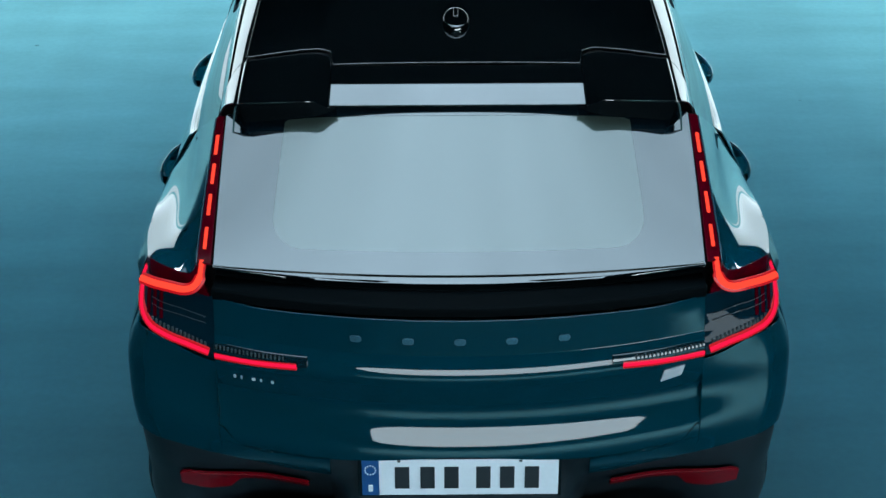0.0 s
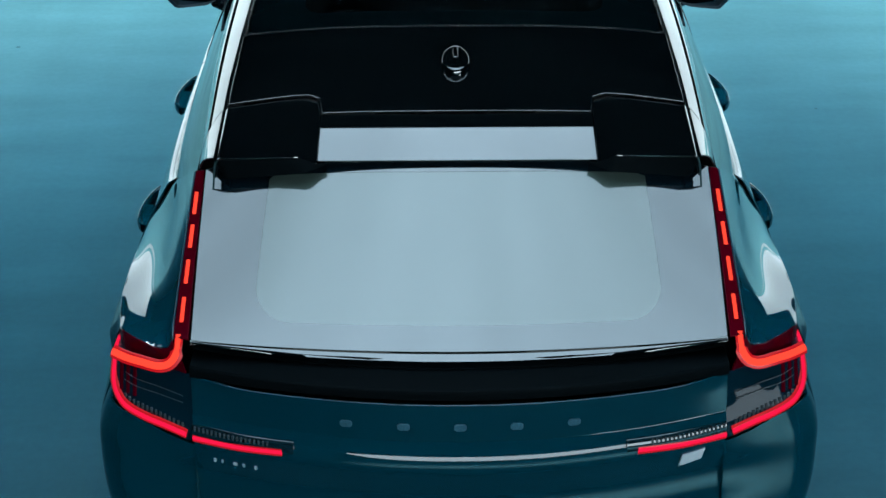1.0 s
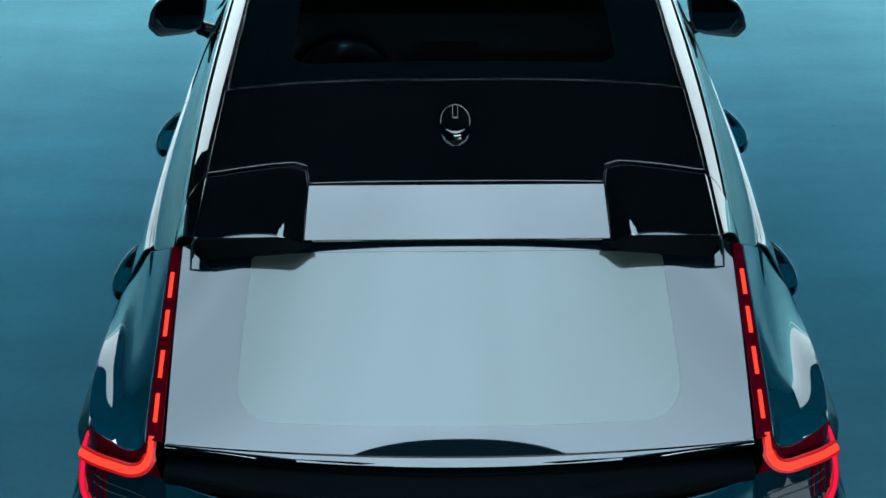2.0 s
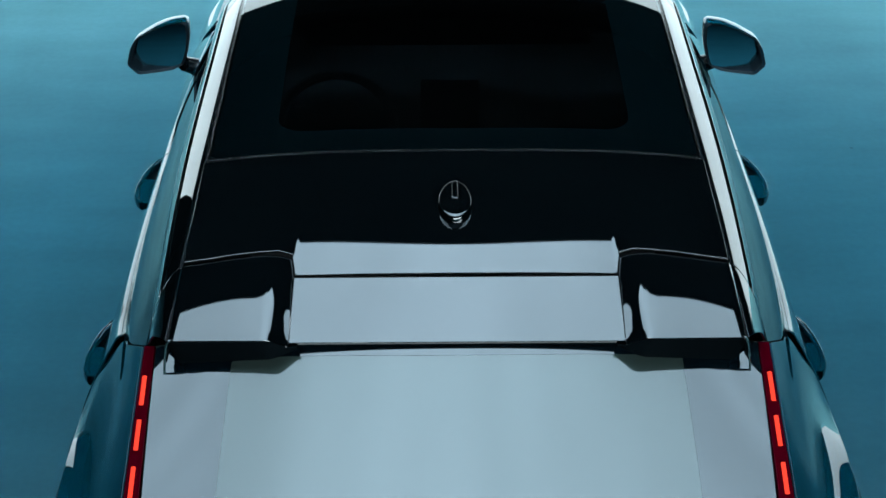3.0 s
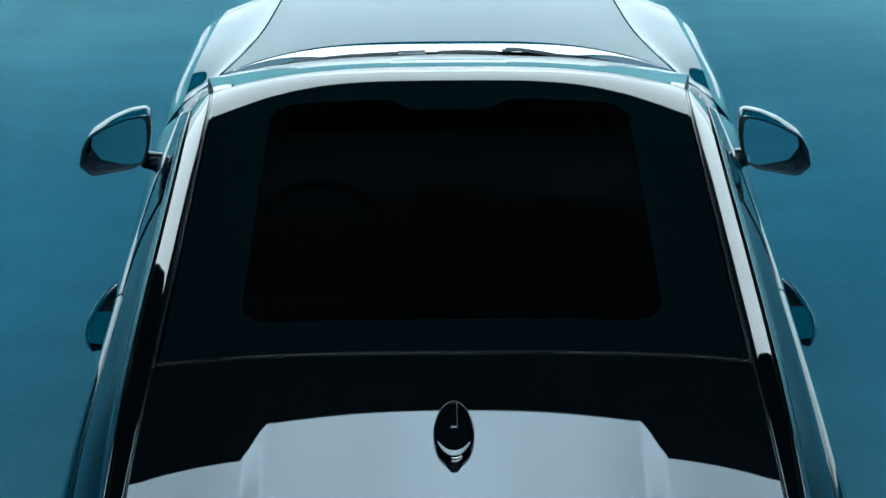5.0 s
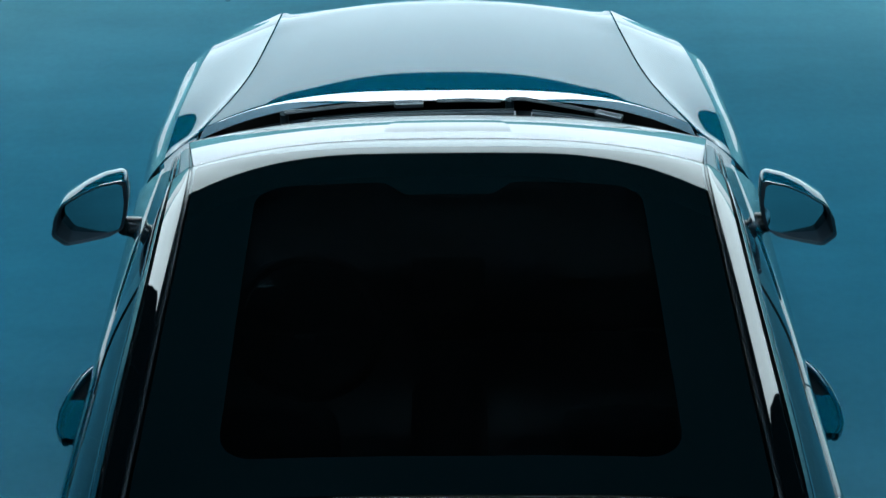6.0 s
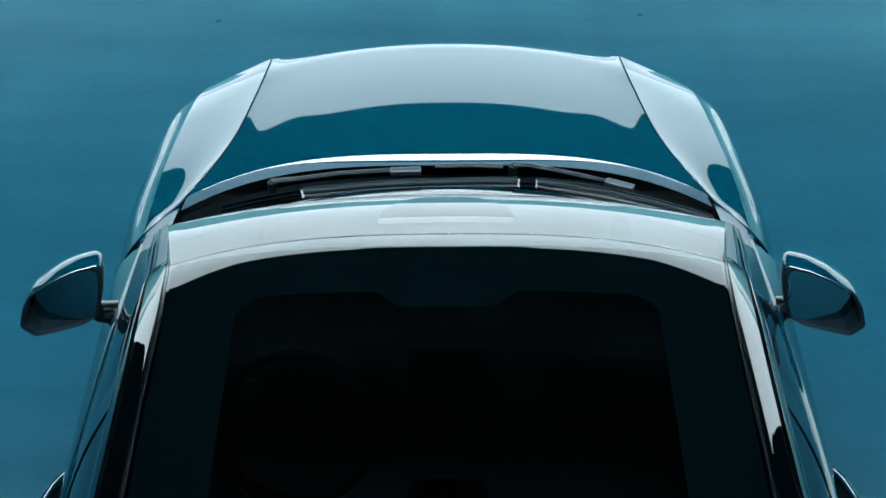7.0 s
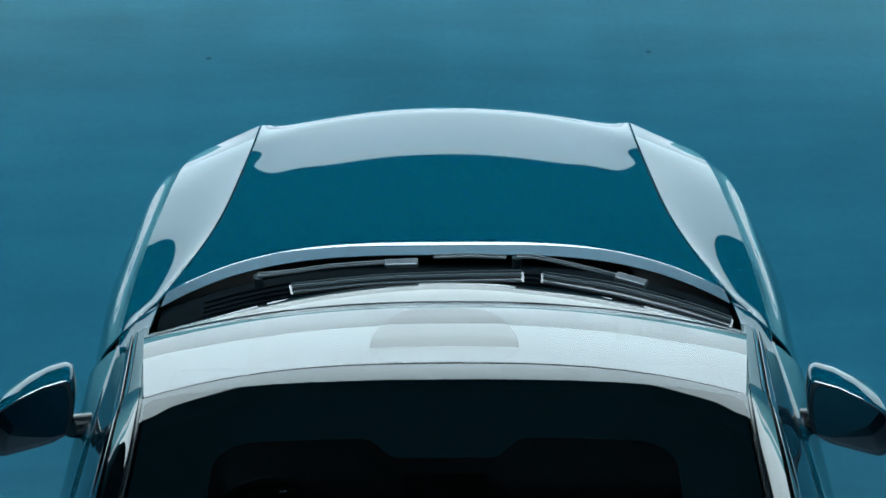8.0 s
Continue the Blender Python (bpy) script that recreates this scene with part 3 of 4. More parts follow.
for sd in (-1, 1):
    ks = lin(0, 1, 74)

    def band(y0, a, b, off=(0, 0, 0), front=2.99):
        """A strip of the roof side between two heights, from y0 forwards to the screen's foot."""
        def fn(k, v):
            t = lerp(a(k), b(k), v)
            y = lerp(y0(t), front, k)
            return tuple(np.array(rail(y, t)) - off)
        return fn

    def rear_end(t):
        """Where the roof side meets the tailgate."""
        return 0.690 + 0.110 * (1 - min(t / 0.95, 1) ** 2.5)
    part("roof_moulding", sheet(band(rear_end, lambda k: 0.10, lambda k: 0.585, front=2.497), ks, lin(0, 1, 16), 0.006, sd), BLACK, car, "gloss black moulding beside the roof glass", bevel=0.0015)
    part("pillar_cap", sheet(band(lambda t: 2.502, lambda k: 0.10, lambda k: 0.47, front=2.985), lin(0, 1, 20), lin(0, 1, 8), 0.007, sd), SATIN, car, "grey satin windscreen pillar cover", bevel=0.003)
    part("pillar_trim", sheet(band(lambda t: 2.500, lambda k: 0.49, lambda k: 0.585, front=2.985), lin(0, 1, 20), lin(0, 1, 8), 0.006, sd), PAINT, car, "blue windscreen pillar", bevel=0.002)
    part("roof_seal", sheet(band(rear_end, lambda k: 0.02, lambda k: 0.11, (0, 0, 0.004)), ks, lin(0, 1, 4), 0.004, sd), TRIM, car, "black seal along the roof glass")
    part("door_seal", sheet(band(rear_end, lambda k: 0.575, lambda k: 0.71, (0.004, 0, 0.008)), ks, lin(0, 1, 4), 0.004, sd), TRIM, car)
    part("door_frame", sheet(band(rear_end, lambda k: 0.695, lambda k: 0.86), ks, lin(0, 1, 8), 0.006, sd), BLACK, car, "gloss black upper door frame", bevel=0.002)
    part("window_frame", sheet(band(rear_end, lambda k: 0.875, lambda k: 1.0), ks, lin(0, 1, 5), 0.008, sd), BLACK, car, "gloss black upper window frame", bevel=0.002)

    def pane(y0, y1, slant):
        def fn(u, v):
            y = lerp(lerp(y0, y0 + slant, v), y1, u)
            a, b = TOP(y), BELT(y)
            k = 0.012 * math.sin(math.pi * v)
            p = np.array((lerp(a[0], b[0], v) - 0.006 + k, y, lerp(a[1], b[1], v) + k * 0.4))
            if slant:
                # the rear edge follows the body panel behind it
                a, b = TOP(y0 + slant * v), BELT(y0 + slant * v)
                p = p + (QFRONT(0.62 * v) - np.array((lerp(a[0], b[0], v) + k, y0 + slant * v, lerp(a[1], b[1], v) + k * 0.4))) * (1 - u) ** 8
            return tuple(p)
        return fn
    part("rear_side_window", sheet(pane(0.664, 1.955, 0.27), lin(0, 1, 30), lin(0.0, 0.985, 8), 0.004, sd), SIDEGLASS, car, "dark tinted rear side window", bevel=0.001)
    part("door_pillar", sheet(lambda u, v: tuple(np.array(pane(1.96, 2.06, 0.0)(u, v)) + (0.003, 0, 0.001)), lin(0, 1, 4), lin(0, 0.985, 8), 0.004, sd), BLACK, car, bevel=0.001)
    part("front_side_window", sheet(pane(2.065, 2.93, 0.0), lin(0, 1, 22), lin(0.0, 0.985, 8), 0.004, sd), SIDEGLASS, car, "dark tinted front side window", bevel=0.001)
    # broad dark moulding under the windows, in two ledges
    part("belt_trim", sheet(lambda y, v: (BELT(y)[0] - 0.003 - 0.020 * v, y, BELT(y)[1] + 0.003 + 0.014 * v), lin(0.945, 3.0, 50), lin(0, 1, 4), 0.005, sd), TRIM, car, "black trim strip along the windows", bevel=0.0015)
    part("window_seal", sheet(lambda y, v: (BELT(y)[0] - 0.022 - 0.010 * v, y, BELT(y)[1] + 0.014 + 0.020 * v), lin(0.945, 2.98, 50), lin(0, 1, 3), 0.005, sd), TRIM, car)

# ---------------------------------------------------------------- car: flanks, quarters, fenders, bonnet
for sd in (-1, 1):
    rear_door = flank("rear_door", 0.959, 1.984, lambda y: BELT(y)[1] - 0.0005, 44, car, "", sd)
    front_door = flank("front_door", 1.990, 3.020, lambda y: BELT(y)[1] - 0.0005, 44, car, "", sd)
    flank("front_fender_side", 3.026, 4.04, lambda y: side_top(y) - 0.001, 60, car, "", sd)
    for door, yf, yb, zf, x_out in ((rear_door, 1.290, 1.055, 1.028, 0.917), (front_door, 2.288, 2.020, 0.964, 0.952)):
        # seen from above: a long drop with a pointed front end, hollow behind its front half
        def outer(k):
            return lerp(side_skin(yf, zf)[0] - 0.004, x_out, float(np.interp(k, (0, 0.08, 0.2, 0.4, 0.65, 0.85, 0.95, 1.0), (0, 0.30, 0.58, 0.84, 1.0, 0.95, 0.80, 0.62))))

        def grip(k, v, inner, top, low):
            """A ring section round the grip between the outer line and an inner one."""
            y = lerp(yf, yb, k)
            a, b = outer(k), inner(k)
            c, h = (a + b) / 2, (a - b) / 2
            t = 2 * math.pi * v
            return (c + h * math.copysign(abs(math.cos(t)) ** 0.7, math.cos(t)), y, zf + (top if math.sin(t) > 0 else low) * math.copysign(abs(math.sin(t)) ** 0.7, math.sin(t)) - 0.012 * k)
        ring = lin(0, 1, 17)
        part("door_handle", sheet(lambda k, v: grip(k, v, lambda q: outer(q) - min(0.016, 0.25 * q + 0.003), 0.012, 0.016), lin(0, 1, 22), ring, 0.0, sd), PAINT, door)
        part("handle_base", sheet(lambda k, v: grip(k, v, lambda q: side_skin(lerp(yf, yb, q), zf)[0] - 0.01, 0.008, 0.014), lin(0.50, 0.99, 12), ring, 0.0, sd), PAINT, door)
        part("handle_recess", sheet(lambda k, v: (lerp(side_skin(lerp(yf, yb, k), zf)[0] - 0.005, outer(k) - 0.006, v), lerp(yf, yb, k), zf - 0.014), lin(0.03, 0.50, 12), lin(0, 1, 4), 0.003, sd), SHELF, door, "black hollow behind the handle")


def coons(c0, c1, d0, d1, bulge):
    """A patch between the curves c0 and c1 (along u) and d0, d1 (along v), swelling by bulge."""
    def fn(u, v):
        near = d0(v) - lerp(c0(0), c1(0), v)
        far = d1(v) - lerp(c0(1), c1(1), v)
        p = lerp(c0(u), c1(u), v) + (1 - u) ** 10 * near + u ** 3 * far
        return tuple(p + np.array(bulge) * math.sin(math.pi * u) * math.sin(math.pi * v ** 1.6))
    return fn


STRIP_OUT = path([(0.676, 0.205, 1.178), (0.672, 0.35, 1.250), (0.668, 0.50, 1.320), (0.664, 0.660, 1.390)])
STRIP_IN = path([(0.636, 0.190, 1.180), (0.637, 0.35, 1.262), (0.637, 0.50, 1.331), (0.637, 0.650, 1.398)])
LAMP_TOP = path([(0.676, 0.205, 1.178), (0.679, 0.200, 1.162), (0.690, 0.198, 1.150), (0.712, 0.202, 1.148), (0.750, 0.228, 1.149), (0.795, 0.268, 1.150), (0.812, 0.290, 1.148), (0.820, 0.318, 1.142)])
QSIDE = path([(0.820, 0.318, 1.142), (0.838, 0.42, 1.130), (0.850, 0.51, 1.119), (0.857, 0.65, 1.104), (0.864, 0.80, 1.078), (0.876, 0.955, 1.04)])
SHOULDER = spline([(0.302, 0.842, 1.088), (0.36, 0.857, 1.094), (0.44, 0.859, 1.098), (0.51, 0.852, 1.115), (0.65, 0.858, 1.103), (0.80, 0.865, 1.077), (0.955, 0.877, 1.039)])
SIDE_IN = path([(0.820, 0.318, 1.141), (0.838, 0.42, 1.129), (0.849, 0.51, 1.118)])
SIDE_OUT = path([(0.842, 0.302, 1.090), (0.857, 0.36, 1.095), (0.859, 0.44, 1.099), (0.851, 0.51, 1.117)])

for sd in (-1, 1):
    part("quarter_panel", sheet(coons(STRIP_OUT, QSIDE, LAMP_TOP, QFRONT, (-0.017, 0.0, -0.017)), lin(0.004, 0.996, 40), lin(0.01, 0.998, 30), 0.005, sd), PAINT, car, bevel=0.002)

    def qlow(y, v):
        xt, zt = SHOULDER(y)
        p = body(s_at_y(y), lerp(low_edge(y), zt, v))
        full = body(s_at_y(y), zt)[0] - xt
        return (p[0] - full * step(0.72, 1.0, v), p[1], p[2])
    part("quarter_side", sheet(qlow, lin(0.302, 0.955, 50), lin(0, 1, 30), 0.005, sd), PAINT, car, bevel=0.002)

GAPC = path([(0.722, 3.150, 1.113), (0.69, 3.236, 1.109), (0.62, 3.478, 1.091), (0.575, 3.83, 1.050), (0.562, 4.00, 1.024), (0.560, 4.14, 0.986)])
CREASE = path([(0.805, 3.04, 1.098), (0.804, 3.3, 1.075), (0.796, 3.62, 1.026), (0.787, 3.85, 0.984), (0.780, 3.99, 0.948), (0.768, 4.085, 0.913)])
FLARE = path([(0.842, 3.035, 1.055), (0.860, 3.3, 1.018), (0.860, 3.6, 0.962), (0.835, 4.0, 0.898), (0.805, 4.11, 0.86)])
LOWF = path([side_skin(y, side_top(y)) for y in lin(3.03, 4.08, 9)])
FENDER_V = lin(0, 0.49, 16) + [0.5, 0.51] + lin(0.53, 1, 26)
for sd in (-1, 1):
    def fender(u, v):
        g, c, f, w = GAPC(u) + np.array((0.004, 0, 0)), CREASE(u), FLARE(u), LOWF(u)
        if v <= 0.5:
            # flat top, hollowed towards the windscreen
            t = v / 0.5
            return tuple(lerp(g, c, t) - np.array((0, 0, 0.0115)) * (1 - u) ** 0.55 * step(0, 0.08, u) * math.sin(math.pi * t ** 0.9))
        t = (v - 0.5) / 0.5
        fall = math.sin(math.pi * min(u * 1.05, 1))
        keys = [(0, *c), (0.16, *(lerp(c, f, 0.42) - np.array((0, 0, 0.013)) * fall)), (0.27, *(lerp(c, f, 0.66) - np.array((0, 0, 0.011)) * fall)), (0.42, *f),
                (0.50, *(lerp(f, w, 0.16) + np.array((0.003, 0, 0.002)))), (0.72, *(lerp(f, w, 0.55) + np.array((0.004, 0, 0)))), (1, *w)]
        return tuple(np.array([np.interp(t, [q[0] for q in keys], [q[a] for q in keys]) for a in (1, 2, 3)]))
    part("front_fender", sheet(fender, lin(0, 1, 44), FENDER_V, 0.005, sd), PAINT, car, bevel=0.002)

PB = (np.array((0.722, 3.155, 1.104)), np.array((0.806, 3.030, 1.094)), np.array((0.728, 3.020, 1.126)), np.array((0.788, 2.93, 1.100)))
for sd in (-1, 1):
    part("pillar_base", sheet(lambda u, v: tuple(lerp(lerp(PB[0], PB[1], u), lerp(PB[2], PB[3], u), v) + np.array((0, 0, 0.006)) * math.sin(math.pi * u)), lin(0, 1, 8), lin(0, 1, 8), 0.005, sd), PAINT, car, bevel=0.001)

def BONZ(y):
    d = max(y - 3.337, 0.0)
    return 1.130 - 0.112 * d - 0.048 * d ** 2.7 - 1.7 * max(y - 4.16, 0.0) ** 2 - 6.0 * max(y - 4.25, 0.0) ** 2



def bonnet(u, v):
    g = GAPC(v)
    a = abs(u)
    yc = lerp(3.337, 4.300, v)
    x = (g[0] - 0.002) * u
    y = lerp(yc, g[1], a ** lerp(3.3, 2.2, v))
    zc = BONZ(yc)
    z = lerp(zc, g[2], a ** 4.0) - 0.020 * max(1 - v / 0.040, 0) ** 1.1
    ridge = 0.001 * math.exp(-((a - 0.78) / 0.13) ** 2) * math.sin(math.pi * min(v * 1.05, 1))
    return (x, y, z + ridge)


part("bonnet", sheet(bonnet, lin(-1, 1, 81), lin(0, 0.064, 14) + lin(0.08, 1, 40), 0.006), PAINT, car, bevel=0.003)
part("bonnet_lip", sheet(lambda u, v: (bonnet(u, 1)[0], bonnet(u, 1)[1] + 0.03 * v - 0.004, bonnet(u, 1)[2] - 0.004 - 0.05 * v), lin(-1, 1, 41), lin(0, 1, 4), 0.004), PAINT, car)


def cowl(u, v):
    k = abs(u) ** 2.6
    return (u * 0.72, lerp(lerp(3.19, 3.34, v), lerp(3.00, 3.16, v), k), lerp(1.090, 1.075, v) - 0.01 * (1 - k) * math.sin(math.pi * v))


part("cowl", sheet(cowl, lin(-1, 1, 41), lin(0, 1, 8), 0.005), SHELF, car, "black plastic cowl below the windscreen")

# bumpers and lower body
S_CORNER = s_at_y(0.298)


def lamp_low(x, y):
    return lerp(0.942, 0.985, step(0.63, 0.86, x)) if y < 0.24 else lerp(0.985, 1.09, step(0.235, 0.30, y))


def clad_top(x):
    return lerp(0.630, 0.705, step(0.3, 1.1, abs(x)))


def gate_low(x):
    return 0.726 - 0.026 * step(0.0, 0.36, x) + 0.052 * step(0.560, 0.627, x) ** 1.5


def bumper_upper(s, v):
    x, y = OUT(s)
    if x < 0.632:
        top = gate_low(x)
    else:
        top = lamp_low(x, y) - 0.005
    return body(s, lerp(clad_top(x), top, v))


def clad(s, v):
    x, y = OUT(s)
    z = lerp(0.24, clad_top(x) - 0.003, v)
    p = body(s, z)
    return (p[0] - 0.004, p[1] + 0.010 * (1 - step(0.3, 0.5, y)), p[2])


for sd in (-1, 1):
    ss = lin(s_at_x(0.338), s_at_x(0.615), 18) + lin(s_at_x(0.618), s_at_x(0.640), 8) + lin(s_at_x(0.645), S_CORNER, 24)
    part("rear_bumper_corner", sheet(bumper_upper, ss, lin(0, 1, 18), 0.005, sd), PAINT, car, bevel=0.0015)
    part("bumper_cladding", sheet(clad, lin(s_at_x(0.335), s_at_y(0.46), 40), lin(0, 1, 16), 0.006, sd), CLAD, car, "grey textured lower bumper", bevel=0.002)

    def fog(k, v):
        # tapering band: a deep outer end that narrows inward
        x = lerp(0.770, 0.405, k)
        s = s_at_x(x)
        zt = lerp(0.590, 0.562, k) - 0.012 * (1 - step(0.0, 0.06, k))
        zb = lerp(0.590, 0.562, k) - lerp(lerp(0.056, 0.072, step(0, 0.25, k)), 0.023, step(0.36, 0.5, k))
        q = body(s, lerp(zb, zt, v))
        return (q[0], q[1] - 0.004, q[2])
    part("rear_reflector", sheet(fog, lin(0, 1, 30), lin(0, 1, 5), 0.010, sd), REFLECTOR, car, "dark red rear fog lamp", bevel=0.002)


def recess(u, v):
    x = u * 0.345
    e = step(0.78, 1.0, abs(u))
    z = lerp(0.40, 0.708, v)
    edge = body(s_at_x(abs(x)), min(max(z, 0.3), 0.70))[1]
    return (x, lerp(0.075, edge + 0.014, e), z)


part("plate_recess", sheet(recess, lin(-1, 1, 41), lin(0, 1, 10), 0.006), CLAD, car, "dark recess round the number plate")
part("valance", sheet(lambda u, v: (u * 0.62, lerp(0.11, 0.04, v) + 0.32 * (u * 0.62) ** 2, lerp(0.22, 0.44, v)), lin(-1, 1, 31), lin(0, 1, 6), 0.006), CLAD, car)

# front bumper
s_f0, s_f1 = s_at_y(4.0), 1.0
for sd in (-1, 1):
    part("front_bumper", sheet(lambda s, v: body(s, lerp(0.24, lerp(0.835, 0.88, step(0.84, 0.95, s)), v)), lin(s_f0, s_f1, 40), lin(0, 1, 16), 0.005, sd), PAINT, car)
    for c, h, r in ARCHES:
        def ring(a, v):
            rr = lerp(r - 0.012, r + 0.05, v)
            y, z = c - rr * math.cos(a), h + rr * math.sin(a)
            z = max(z, 0.24)
            x = half_width(min(max(y, 0.42), 3.98)) - INSET(min(z, 1.0)) + 0.007
            return (x, y, z)
        part("arch_cladding", sheet(ring, lin(radians(-12), radians(192), 40), lin(0, 1, 5), 0.006, sd), CLAD, car, "grey wheel arch trim", bevel=0.002)

        def well(a, v):
            rr = r - 0.005
            return (lerp(half_width(c) - 0.02, 0.55, v), c - rr * math.cos(a), h + rr * math.sin(a))
        part("wheel_well", sheet(well, lin(radians(-15), radians(195), 24), lin(0, 1, 3), 0.004, sd), LINER, car)
    part("sill_cladding", sheet(lambda y, v: (half_width(y) - INSET(lerp(0.22, 0.425, v)) + 0.006, y, lerp(0.22, 0.425, v)), lin(1.25, 3.16, 30), lin(0, 1, 8), 0.006, sd), CLAD, car, bevel=0.002)

bm = bmesh.new()
box(bm, (0, 2.2, 0.24), (1.5, 4.1, 0.06))
part("underbody", bm, LINER, car, smooth=False)


def inner(s, v):
    x, y = OUT(s)
    p = body(s, lerp(0.24, lerp(0.93, 0.78, step(3.0, 3.6, y)), v))
    return (max(p[0] - 0.035, 0.0) if x > 0.03 else 0.0, p[1] + (0.095 if y < 0.6 else (-0.05 if y > 3.9 else 0.0)), p[2])


for sd in (-1, 1):
    part("inner_body", sheet(inner, [s for s in lin(0, 1, 120)], lin(0, 1, 10), 0.003, sd), LINER, car)

# ---------------------------------------------------------------- car: wheels
def wheel():
    hub = new("wheel")
    hub.parent = car
    tyre = [(0.255, -0.10), (0.30, -0.117), (0.335, -0.115), (0.352, -0.10), (0.357, -0.05), (0.358, 0.0), (0.357, 0.05), (0.352, 0.10), (0.335, 0.115),
            (0.30, 0.117), (0.255, 0.10), (0.25, 0.0)]
    part("tyre", lathe(tyre, 64), RUBBER, hub)
    rim = [(0.20, -0.09), (0.257, -0.10), (0.257, 0.095), (0.247, 0.10), (0.235, 0.085), (0.225, 0.0)]
    part("rim", lathe(rim, 48), ALLOY, hub, bevel=0.001)
    bm = bmesh.new()
    for k in range(5):
        a = 2 * math.pi * k / 5
        for off in (-0.12, 0.12):
            tube([(0.075, 0.03 * math.cos(a), 0.03 * math.sin(a)), (0.088, 0.13 * math.cos(a + off), 0.13 * math.sin(a + off)),
                  (0.080, 0.235 * math.cos(a + off * 1.5), 0.235 * math.sin(a + off * 1.5))], [0.03, 0.022, 0.018], 8, 0.6, bm, up=(1, 0, 0))
    part("spokes", bm, ALLOY, hub)
    part("hub_cap", lathe([(0.001, 0.06), (0.05, 0.06), (0.05, 0.095), (0.04, 0.10), (0.001, 0.10)], 24), TRIM, hub)
    part("brake_disc", lathe([(0.06, 0.0), (0.165, 0.0), (0.165, 0.02), (0.06, 0.02)], 40), SATIN, hub)
    return hub


first = wheel()
first.matrix_basis = pose(0.782, 0.86, 0.358)
for x, y, a in ((-0.782, 0.86, 180), (0.782, 3.56, 0), (-0.782, 3.56, 180)):
    copy_thing(first, pose(x, y, 0.358, 0, 0, a))


# ---------------------------------------------------------------- car: tailgate
tailgate = new("tailgate")
tailgate.parent = car


def gate_skin(u, v):
    x = u * 0.631
    zl = gate_low(abs(x)) + 0.005
    z = lerp(zl, 0.93, 2 * v) if v < 0.5 else lerp(0.93, 1.103 + 0.010 * (1 - u * u), 2 * v - 1)
    p = body(s_at_x(abs(x)), z)
    return (math.copysign(abs(x), u) if u else 0.0, p[1], z)


GU = lin(-1, -0.84, 12) + lin(-0.82, 0.82, 41) + lin(0.84, 1, 12)
part("gate_panel", sheet(gate_skin, GU, lin(0, 0.5, 44) + lin(0.51, 0.72, 30) + [0.729, 0.7312, 0.7330, 0.74] + lin(0.76, 1, 12), 0.005), PAINT, tailgate, "blue painted tailgate panel with a lower crease", bevel=0.0015)


def rear_glass(u, v):
    x = u * lerp(0.629, 0.630, v)
    k, t = abs(u) ** 2, abs(u) ** 3
    y = lerp(lerp(0.168, 0.190, k), lerp(0.600, 0.634, k), v)
    z = lerp(lerp(1.155, 1.176, k), lerp(1.459, 1.408, t), v)
    b = 0.010 * math.sin(math.pi * v)
    return (x, y - 0.56 * b, z + 0.83 * b)


window = part("rear_window", sheet(rear_glass, XS, lin(0, 1, 24), 0.004), REARGLASS, tailgate, "sloping tinted rear window glass")


def clear_rear(u, v):
    return v < 0.905 and rounded(u * 0.63, v * 0.45, 0.492 - 0.03 * v, 0.055, 0.60, 0.085)


window.visible_shadow = False
part("ceramic_border", border_ring(lambda u, v: tuple(np.array(rear_glass(u, v)) + (0, -0.0004, 0.0006)), clear_rear, (0.0, 0.5), (1.0, 0.5)), REARBORDER, window,
     "dark printed border round the rear window")

# black lip below the window
LIP = [(0.172, 1.152), (0.158, 1.1465), (0.146, 1.1415), (0.1445, 1.139), (0.144, 1.110), (0.142, 1.108), (0.12, 1.1102), (0.10, 1.1124), (0.06, 1.1168), (0.040, 1.119), (0.0375, 1.118), (0.0365, 1.114), (0.036, 1.100)]
LIP_V = [i / 12 for i in range(13)]


def lip(u, v):
    x = u * 0.631
    k = abs(u) ** 2
    y = float(np.interp(v, LIP_V, [p[0] for p in LIP]))
    z = float(np.interp(v, LIP_V, [p[1] for p in LIP]))
    return (x, y + lerp(0.0, 0.125, k) * lerp(0.2, 1.0, step(0, 0.5, v)) * 0.95, z + 0.022 * k * (1 - v) + 0.010 * (1 - k) * step(0.1, 0.5, v))


part("tail_lip", sheet(lip, XS, lin(0, 0.3125, 16), 0.005), BLACK, tailgate, "gloss black lip below the rear window", sharp=25)
part("tail_shelf", sheet(lip, XS, lin(0.30, 1, 29), 0.005), SHELF, tailgate, "dull black shelf below the rear window", sharp=25)
# thin gloss rods added to draw the highlight lines along the shelf
for v, u0, u1 in ((0.345, -0.93, 0.93), (0.76, -0.45, 0.95)):
    part("shelf_highlight_rod", tube([tuple(np.array(lip(u, v)) + (0, 0, 0.001)) for u in lin(u0, u1, 40)], 0.0016, 6), BLACK, tailgate)
part("brake_light_lens", sheet(lambda u, v: tuple(np.array(lip(u, lerp(0.60, 0.68, v))) + (0, -0.002, 0.002)), lin(-0.45, 0.45, 21), lin(0, 1, 3), 0.003), SMOKE, tailgate)

# ---------------------------------------------------------------- car: spoiler
def spoiler_mid(u, v):
    x = u * 0.345
    y = lerp(0.566, 0.744, v)
    return (x, y, ROOFZ(y) - 0.004)


